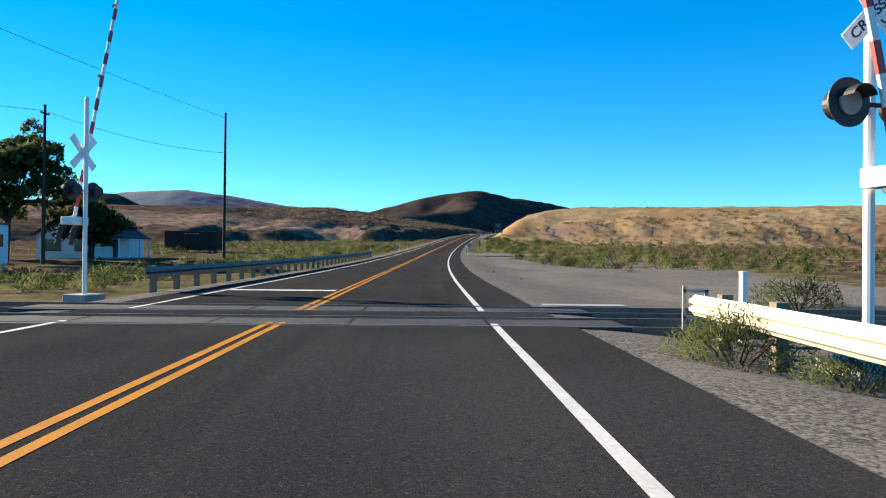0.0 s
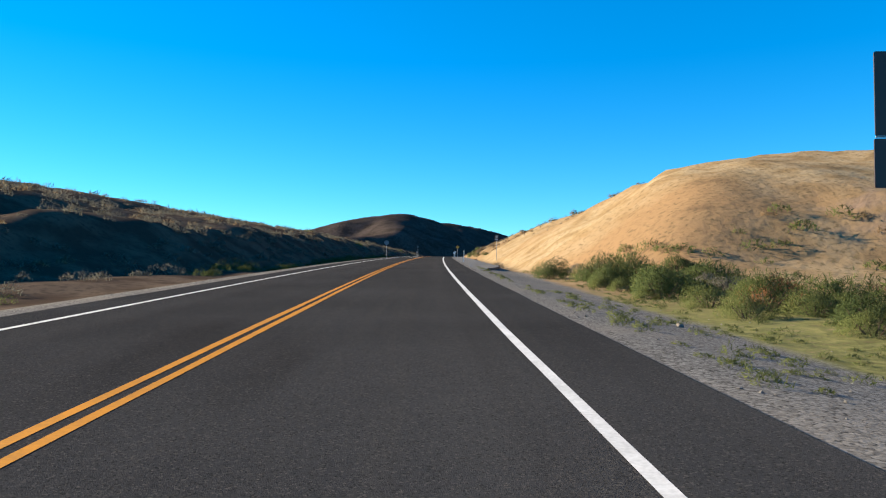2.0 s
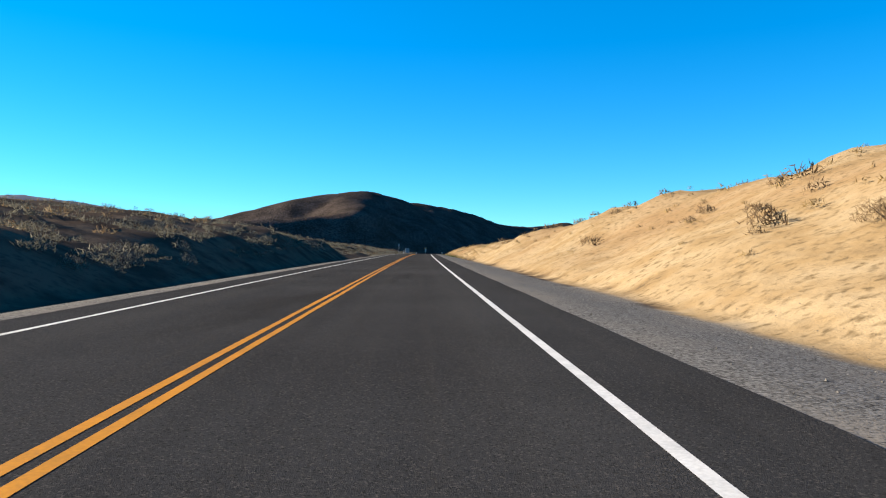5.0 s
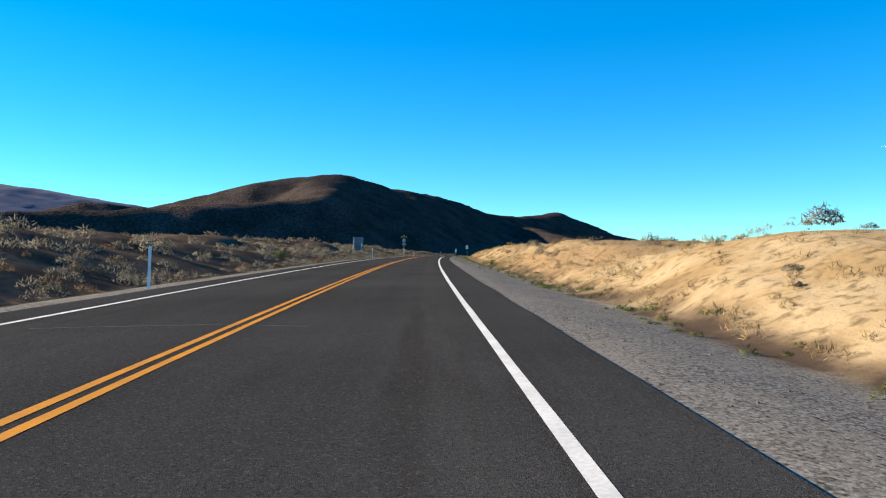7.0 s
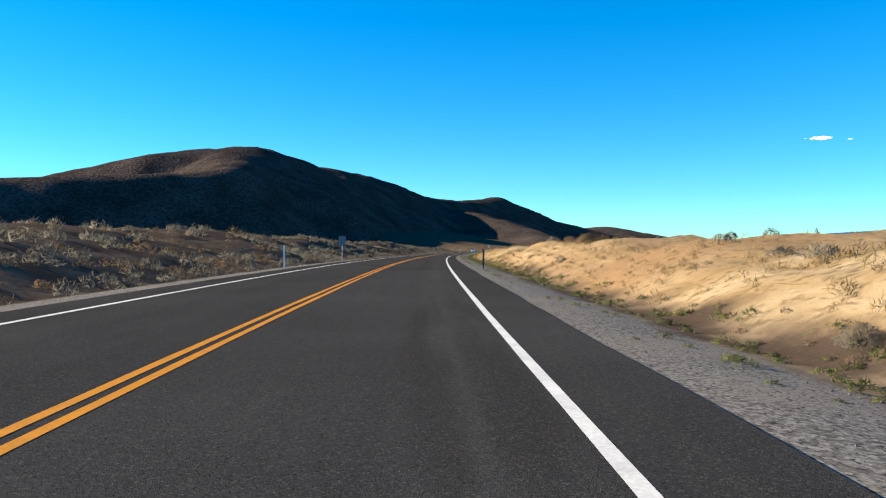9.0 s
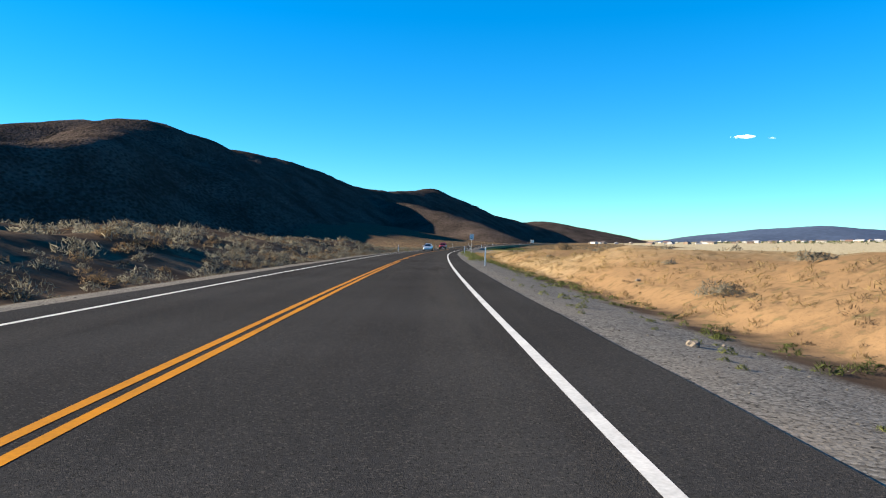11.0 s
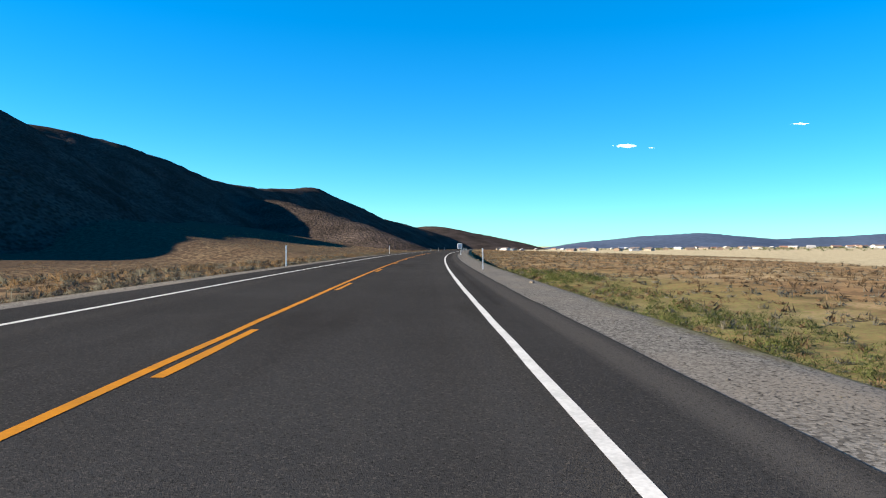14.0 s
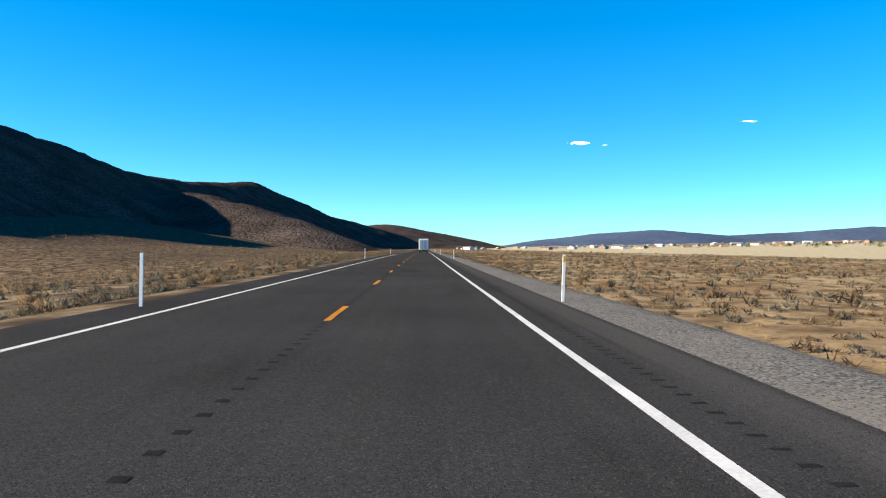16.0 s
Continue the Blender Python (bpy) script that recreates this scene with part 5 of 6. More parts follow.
def window(parent, x, y, z, w, h, side="front"):
    f = part("window", kit_box(B(), (w + 0.14, 0.06, h + 0.14), (x, y, z)), SIDING, parent)
    part("pane", kit_box(B(), (w, 0.03, h), (x, y - 0.035, z)), DARK_GLASS, f)
    part("sill", kit_box(B(), (w + 0.2, 0.12, 0.05), (x, y - 0.03, z - h / 2 - 0.08)), SIDING, f)


def cottage(s, d, turn):
    t = thing("house", spot(s, d, -0.1, turn), "small white wooden house with a dark gable roof and porch", "house")
    w, l, h = 6.6, 9.0, 2.7
    bm = kit_plate(B(), [(-w / 2, 0), (w / 2, 0), (w / 2, h), (0, h + 2.0), (-w / 2, h)], -l / 2, l / 2)
    wall = part("wall", bm, SIDING, t)
    for k in range(12):
        for sx in (-1, 1):
            part("clapboard", kit_box(B(), (0.025, l, 0.19), (sx * (w / 2 + 0.012), 0, 0.2 + k * 0.21), (0, sx * 4, 0)), SIDING, wall)
    for sx in (-1, 1):
        ang = math.degrees(math.atan2(2.0, w / 2))
        part("roof", kit_box(B(), (w / 2 / math.cos(radians(ang)) + 0.5, l + 0.8, 0.14), (sx * (w / 4 + 0.13), 0, h + 1.0 - 0.02), (0, sx * ang, 0)), ROOFING, t)
    part("chimney", kit_box(B(), (0.5, 0.5, 1.3), (0.5, 1.2, h + 2.3)), material("chimney_brick", (0.22, 0.10, 0.075), 0.9), t)
    window(t, -1.3, -l / 2 - 0.02, 1.5, 1.9, 1.25)
    window(t, 1.6, -l / 2 - 0.02, 1.5, 0.9, 1.25)
    window(t, 0.0, -l / 2 - 0.02, h + 0.9, 0.5, 0.6)
    porch = part("porch_roof", kit_box(B(), (2.6, 6.0, 0.12), (w / 2 + 1.2, -0.8, 2.55), (0, 8, 0)), ROOFING, t)
    for y in (-3.6, -1.8, 0.2, 2.0):
        part("porch_column", kit_box(B(), (0.16, 0.16, 2.5), (w / 2 + 2.3, y, 1.2), bevel=0.02), SIDING, t)
    part("porch_floor", kit_box(B(), (2.5, 6.0, 0.25), (w / 2 + 1.25, -0.8, 0.15)), CONCRETE, t)
    part("door", kit_box(B(), (0.06, 0.95, 2.05), (w / 2 + 0.05, -0.8, 1.2)), ROOFING, t)
    return t


cottage(52, -36, -8)


def yard_trailer(s, d):
    t = thing("house_trailer", spot(s, d, 0, 10), "pale blue-white house trailer at the edge of the yard", "trailer")
    part("body", kit_box(B(), (2.6, 8.0, 2.6), (0, 0, 1.75), bevel=0.12), SIDING, t)
    part("roof", kit_box(B(), (2.7, 8.1, 0.1), (0, 0, 3.08), bevel=0.03), ROOFING, t)
    part("skirt", kit_box(B(), (2.4, 7.8, 0.5), (0, 0, 0.22)), CONCRETE, t)
    for y in (-2.4, 0.6, 2.6):
        part("window", kit_box(B(), (0.04, 1.0, 0.8), (1.31, y, 2.0)), DARK_GLASS, t)
    part("window", kit_box(B(), (1.1, 0.04, 0.8), (0.2, -4.01, 2.0)), DARK_GLASS, t)


yard_trailer(17, -26.2)


def boxcar_shed(s, d):
    t = thing("storage_boxcar", spot(s, d, 0, -4), "old dark boxcar used as a shed beside the tracks", "boxcar")
    dark = material("tarred_planks", (0.022, 0.018, 0.017), 0.85, other=(0.04, 0.032, 0.03), size=3, fine=30)
    part("body", kit_box(B(), (8.4, 2.9, 2.6), (0, 0, 1.85), bevel=0.05), dark, t)
    for k in range(14):
        part("plank", kit_box(B(), (0.54, 0.04, 2.4), (-3.9 + 0.6 * k, -1.47, 1.85)), dark, t)
    part("roof", kit_box(B(), (8.7, 3.2, 0.12), (0, 0, 3.22), bevel=0.04), ROOFING, t)
    part("sill", kit_box(B(), (8.2, 2.4, 0.3), (0, 0, 0.42)), TRIM, t)
    for k, x in enumerate((-0.8, -0.1, 0.6, 1.1)):
        part("bar", kit_box(B(), (0.5, 0.02, 0.14), (x, -1.50, 2.85)), SIGN_BACK, t)
    for x in (-3.0, 3.0):
        for y in (-1.0, 1.0):
            part("wheel", kit_tube(B(), 0.4, 0.14, (x, y, 0.40), (90, 0, 0), 20), RAIL_STEEL, t)


boxcar_shed(84, -37)

# ---- the village on the plain ----
rng = np.random.default_rng(7)
TINT = [material("far_wall", c, 0.8, other=tuple(k * 0.8 for k in c), size=0.6) for c in ((0.55, 0.53, 0.50), (0.33, 0.28, 0.23), (0.36, 0.36, 0.38), (0.25, 0.19, 0.15))]
ROOFS = [material("far_roof", c, 0.8, other=tuple(k * 0.8 for k in c), size=0.6) for c in ((0.14, 0.12, 0.12), (0.30, 0.17, 0.12), (0.45, 0.45, 0.47))]


def far_house(x, y, turn, w, l, h, wall, roof):
    z = float(ground_z(np.array([x]), np.array([y]))[0][0])
    m = Matrix.Translation((x * UNIT, y * UNIT, (z - 0.3) * UNIT)) @ Matrix.Rotation(turn, 4, "Z")
    t = thing("village_house", m, "small pale house on the far plain", "house", "village houses")
    part("wall", kit_plate(B(), [(-w / 2, 0), (w / 2, 0), (w / 2, h), (0, h + w * 0.2), (-w / 2, h)], -l / 2, l / 2), wall, t)
    for sx in (-1, 1):
        part("roof", kit_box(B(), (w * 0.58, l + 0.9, 0.2), (sx * w * 0.26, 0, h + w * 0.1 + 0.06), (0, sx * 21.8, 0)), roof, t)
    for k in (-1, 1):
        part("window", kit_box(B(), (1.2, 0.1, 1.0), (k * w * 0.25, -l / 2 - 0.03, h * 0.55)), DARK_GLASS, t)
        part("window", kit_box(B(), (0.1, 1.4, 1.0), (-w / 2 - 0.03, k * l * 0.25, h * 0.55)), DARK_GLASS, t)


VILLAGE = []
for i in range(64):
    az = radians(rng.uniform(36, 72))
    r = rng.uniform(1150, 2300) if i % 3 else rng.uniform(900, 1300)
    VILLAGE.append((390 + r * math.sin(az), 1434 + r * math.cos(az)))
for i, (x, y) in enumerate(VILLAGE):
    far_house(x, y, rng.uniform(0, 3.1), rng.uniform(8, 12), rng.uniform(11, 20), rng.uniform(2.8, 4.0), TINT[i % 4], ROOFS[i % 3])


# ---- plants ----
LEAF = {
    "sage": leaf_material("sagebrush_leaves", (0.084, 0.081, 0.065), (0.154, 0.145, 0.116), (0.229, 0.209, 0.163)),
    "brown": leaf_material("dry_brush", (0.092, 0.062, 0.037), (0.176, 0.121, 0.070), (0.255, 0.194, 0.114)),
    "green": leaf_material("green_brush", (0.058, 0.074, 0.023), (0.106, 0.123, 0.042), (0.163, 0.167, 0.070)),
    "dark": leaf_material("dark_green_brush", (0.040, 0.055, 0.019), (0.072, 0.095, 0.032), (0.114, 0.132, 0.048)),
    "straw": leaf_material("dry_straw_grass", (0.211, 0.145, 0.063), (0.326, 0.242, 0.119), (0.396, 0.317, 0.176)),
    "orange": leaf_material("rust_brush", (0.185, 0.079, 0.035), (0.264, 0.132, 0.062), (0.326, 0.202, 0.097)),
}


def cards(centres, radius, height, n, size, rng, blade=0.0, power=1.0):
    """Leaves in domes: for each bush n small blades on and inside its outline. blade makes them upright wisps."""
    k = len(centres)
    u = rng.normal(size=(k, n, 3))
    u /= np.linalg.norm(u, axis=2, keepdims=True)
    u[..., 2] = np.abs(u[..., 2])
    depth = rng.uniform(0.45, 1.0, (k, n, 1)) ** 0.6
    lump = 1 + 0.28 * np.sin(u[..., :1] * 3.1 + rng.uniform(0, 6, (k, 1, 1))) * np.cos(u[..., 1:2] * 2.7 + rng.uniform(0, 6, (k, 1, 1)))
    c = u * depth * lump * np.stack([radius, radius, height], -1)[:, None, :]
    a = rng.normal(size=(k, n, 3))
    a = a * (1 - blade) + blade * (u + np.array([0, 0, 0.9]))
    a /= np.linalg.norm(a, axis=2, keepdims=True)
    b = np.cross(a, rng.normal(size=(k, n, 3)))
    b /= np.linalg.norm(b, axis=2, keepdims=True) + 1e-9
    sz = (size * 0.45 * (radius / 0.45) ** power)[:, None, None] * rng.uniform(0.6, 1.3, (k, n, 1))
    a, b = a * sz * (1 + 0.7 * blade), b * sz * np.maximum(0.46 - 0.62 * blade, 0.12)
    p = centres[:, None, :] + c + np.array([0, 0, 0.02])
    b = b * np.sign((np.cross(a, b) * u).sum(2, keepdims=True) + 1e-9) * -1
    v = np.stack([p - a * 0.8 - b * 1.1, p - a * 0.5 + b * 1.1, p + a * 1.15], 2)
    soft = u + 0.35 * rng.normal(size=(k, n, 3)) * 0.6 + np.array([0, 0, 0.15])
    soft /= np.linalg.norm(soft, axis=2, keepdims=True)
    return v.reshape(-1, 3), np.arange(k * n * 3).reshape(-1, 3), np.repeat(soft.reshape(-1, 3), 3, axis=0)


def brush(name, s0, s1, d0, d1, count, rad, kind, label, category, seed, n=22, size=0.34, tall=0.8, blade=0.0, near=1.0, keep=None, clump=0.0):
    """Low plants scattered beside the road, too many to count. near > 1 crowds them towards the road."""
    g = np.random.default_rng(seed)
    s = g.uniform(s0, s1, count)
    q = g.uniform(0, 1, count) ** near
    d = d0 + (d1 - d0) * q
    ok = np.ones(count, bool)
    if clump:
        ok &= rough(s / 14, d / 14, 3, seed) > g.uniform(-0.35, clump, count) - 0.25
    if keep is not None:
        ok &= keep(s, d)
    s, d = s[ok], d[ok]
    xyz = on_road(s, d)
    z = ground_z(xyz[0], xyz[1])[0]
    r = g.uniform(rad[0], rad[1], len(s)) * (0.75 + 0.5 * g.uniform(0, 1, len(s)) ** 2)
    c = np.stack([xyz[0], xyz[1], z - 0.03], -1)
    tall_ = r * tall * g.uniform(0.7, 1.2, len(s))
    off = np.abs(d)
    v, f, nn = np.zeros((0, 3)), np.zeros((0, 3), int), np.zeros((0, 3))
    for lo, hi, k, q in ((0, 10.8, int(n * (4.4 + 1.0 * blade)), 0.42), (10.8, 15, int(n * (2.6 + 1.0 * blade)), 0.60), (15, 36, max(int(n * (1.9 if rad[1] > 0.7 else 0.9)), 9), 0.66 if rad[1] > 0.7 else 1.0),
                        (36, 1e9, max(int(n * (0.7 if rad[1] > 0.7 else 0.4)), 6), 1.15 if rad[1] > 0.7 else 1.6)):
        m = (off >= lo) & (off < hi)
        v2, f2, n2 = cards(c[m], r[m], tall_[m], k, size * q, g, max(blade, 0.42), 0.65 if hi < 15 else 1.0)
        v, f, nn = np.concatenate([v, v2]), np.concatenate([f, f2 + len(v)]), np.concatenate([nn, n2])
    return tagged(fill(name, v, f, LEAF[kind], smooth=True, normals=nn), label, category, kind="stuff")


brush("sagebrush", 186, 620, -9.8, -34, 3200, (0.26, 0.72), "sage", "grey-green sagebrush on the shaded cut bank", "sagebrush", 11, 30, 0.30, near=1.2)
brush("sagebrush", 186, 620, -34, -80, 1200, (0.4, 0.85), "sage", "grey-green sagebrush above the cut bank", "sagebrush", 41, 30, 0.30)
brush("sagebrush", 590, 1240, -7.4, -42, 5000, (0.30, 0.85), "sage", "grey-green sagebrush on the low bank", "sagebrush", 12, 34, 0.30, near=1.6, clump=0.5)
brush("dry_brush", 590, 1240, -7.8, -42, 2400, (0.25, 0.6), "brown", "dry brown brush among the sage", "brush", 13, 30, 0.32, near=1.6, clump=0.5)
brush("dry_brush", 186, 600, -14.0, -70, 700, (0.25, 0.6), "brown", "dry brown brush on the bank", "brush", 14, 30, 0.32, near=1.4)
brush("green_brush", -4, 186, -8.5, -75, 900, (0.5, 1.15), "green", "rounded green brush on the flat", "brush", 15, 60, 0.24, near=1.4, keep=lambda s, d: ~((s > -2) & (s < 72) & (d < -24) & (d > -50)))
brush("green_brush", 200, 330, -8.2, -10.4, 170, (0.35, 0.7), "green", "green brush at the foot of the bank", "brush", 16, 60, 0.24)
brush("green_brush", 24, 204, 11.5, 95, 1500, (0.45, 1.05), "green", "rounded green brush on the flat", "brush", 17, 60, 0.24, near=1.4, keep=lambda s, d: ~((s < 72) & (d < 14 + 0.25 * np.abs(s - 40))))
brush("dry_brush", 24, 204, 14, 100, 700, (0.4, 0.9), "brown", "dry brown brush on the flat", "brush", 18, 40, 0.28)
brush("roadside_weeds", 88, 214, 5.6, 11.5, 1700, (0.08, 0.24), "green", "low green weeds on the verge", "weeds", 19, 20, 0.26, 0.6, 0.25, keep=lambda s, d: (s < 188) | (d > 8.8) | (d < 6.0))
brush("roadside_weeds", 700, 1060, 5.2, 7.6, 800, (0.06, 0.17), "green", "sparse green weeds on the gravel shoulder", "weeds", 20, 20, 0.28, 0.8, 0.35, clump=0.3)
brush("roadside_weeds", 1085, 1180, 5.3, 7.6, 170, (0.2, 0.42), "green", "sparse green weeds on the gravel shoulder", "weeds", 21, 24, 0.26, 0.9, 0.35)
brush("hill_brush", 232, 620, 12.0, 80, 1300, (0.28, 0.85), "brown", "dry olive brush dotted over the tan slope", "brush", 22, 40, 0.28, keep=lambda s, d: (d > 22) | (s > 262))
brush("hill_brush", 240, 440, 10.6, 42, 2400, (0.10, 0.30), "sage", "small olive tufts dotted over the tan slope", "brush", 43, 22, 0.30, keep=lambda s, d: (d > 15) | (s > 275))
brush("hill_brush", 262, 560, 10.5, 40, 900, (0.14, 0.34), "straw", "low straw-coloured tufts on the tan slope", "grass", 23, 24, 0.34)
brush("straw_grass", 540, 1180, 7.6, 12.5, 3800, (0.12, 0.32), "straw", "dry straw grass on the cut bank", "grass", 24, 12, 0.34, 1.0, 0.5)
brush("bank_tufts", 540, 1180, 7.5, 14.0, 1900, (0.08, 0.22), "brown", "dry brown tufts on the cut bank", "grass", 42, 12, 0.34, 0.9, 0.4)
brush("straw_grass", 560, 1230, 11.0, 60, 4500, (0.10, 0.26), "straw", "dry straw grass on the flat above the bank", "grass", 25, 12, 0.36, 0.9, 0.5, near=1.8)
brush("bank_brush", 560, 1180, 9.0, 26, 320, (0.25, 0.55), "sage", "scattered grey brush on the dry bank", "brush", 26, 90, 0.24)
brush("green_strip", 1246, 1412, 8.6, 19, 2000, (0.3, 0.75), "green", "thick green brush below the embankment", "brush", 27, 46, 0.19, near=1.3, clump=0.5)
brush("toe_weeds", 560, 1130, 6.8, 8.2, 2200, (0.09, 0.24), "green", "olive weeds along the foot of the bank", "weeds", 51, 16, 0.34, 0.6, 0.3, clump=0.5)
brush("plain_brush", 1200, 1860, 8.6, 150, 12000, (0.2, 0.48), "brown", "small brown brush across the plain", "brush", 28, 18, 0.48, 0.6, near=2.0, keep=lambda s, d: ((s > 1262) | (d > 21)) & (pale_flat(s, d) < 0.4))
brush("plain_brush", 1260, 1860, 9.0, 130, 8000, (0.18, 0.44), "sage", "small grey sage across the plain", "sagebrush", 29, 18, 0.48, 0.6, near=2.0, keep=lambda s, d: pale_flat(s, d) < 0.4)
brush("plain_grass", 1400, 1800, 8.2, 60, 3500, (0.10, 0.24), "straw", "dry yellow grass on the plain", "grass", 30, 14, 0.45, 0.9, 0.4, near=1.6)
brush("slope_brush", 1235, 1900, -7.0, -200, 11000, (0.22, 0.52), "brown", "brown sagebrush slope rising to the mountain", "sagebrush", 31, 18, 0.48, 0.6, near=1.9)
brush("slope_brush", 1235, 1900, -6.6, -170, 10000, (0.18, 0.5), "sage", "grey sagebrush on the slope", "sagebrush", 32, 18, 0.48, 0.6, near=1.9)
brush("far_brush", 1860, 2900, -260, 420, 7000, (0.5, 1.1), "brown", "distant brown brush", "brush", 33, 6, 0.7, 0.6, keep=lambda s, d: (np.abs(d) > 12) & (pale_flat(s, d) < 0.4))
brush("village_trees", 1900, 3600, 330, 1500, 1300, (1.8, 3.8), "dark", "dark green trees among the village houses", "trees", 34, 40, 0.30, 1.2)


def bush_mesh(name, kind, seed, n, size, blade, tall):
    g = np.random.default_rng(seed)
    v, f, nn = cards(np.zeros((1, 3)), np.array([1.0]), np.array([tall]), n, size, g, blade)
    ob = fill(name, v, f, LEAF[kind], smooth=True, normals=nn)
    me = ob.data
    bpy.data.objects.remove(ob)
    return me


STEM = material("brush_stems", (0.10, 0.075, 0.05), 0.9, other=(0.06, 0.045, 0.03), size=10)
stems = B()
for k in range(9):
    a = k * 2.4
    kit_between(stems, (0.05 * math.cos(a), 0.05 * math.sin(a), -0.1), (0.6 * math.cos(a), 0.6 * math.sin(a), 0.55), 0.03, 5, 0.008)
stem_me = bpy.data.meshes.new("stems")
stems.to_mesh(stem_me)
stems.free()
stem_me.materials.append(STEM)
SHAPES = {k: [bush_mesh("foliage", k, 90 + 7 * i + len(k), n, sz, bl, 0.95) for i, (n, sz, bl) in enumerate(((1200, 0.072, 0.42), (1200, 0.076, 0.5), (2800, 0.050, 0.42), (2800, 0.052, 0.5)))] for k in ("green", "dark", "sage", "brown", "orange")}


def bush(s, d, r, kind, label, shape=0, squash=1.0, up=0.0):
    t = tagged(new("bush"), label, "bush", "large bushes")
    t.matrix_basis = spot(s, d, -0.05 + up, (s * 37) % 360) @ Matrix.Diagonal((UNIT * r, UNIT * r, UNIT * r * squash, 1))
    for nm, me in (("foliage", SHAPES[kind][shape + (2 if abs(d) < 11.6 else 0)]), ("stem", stem_me)):
        o = new(nm, me)
        o.parent = t


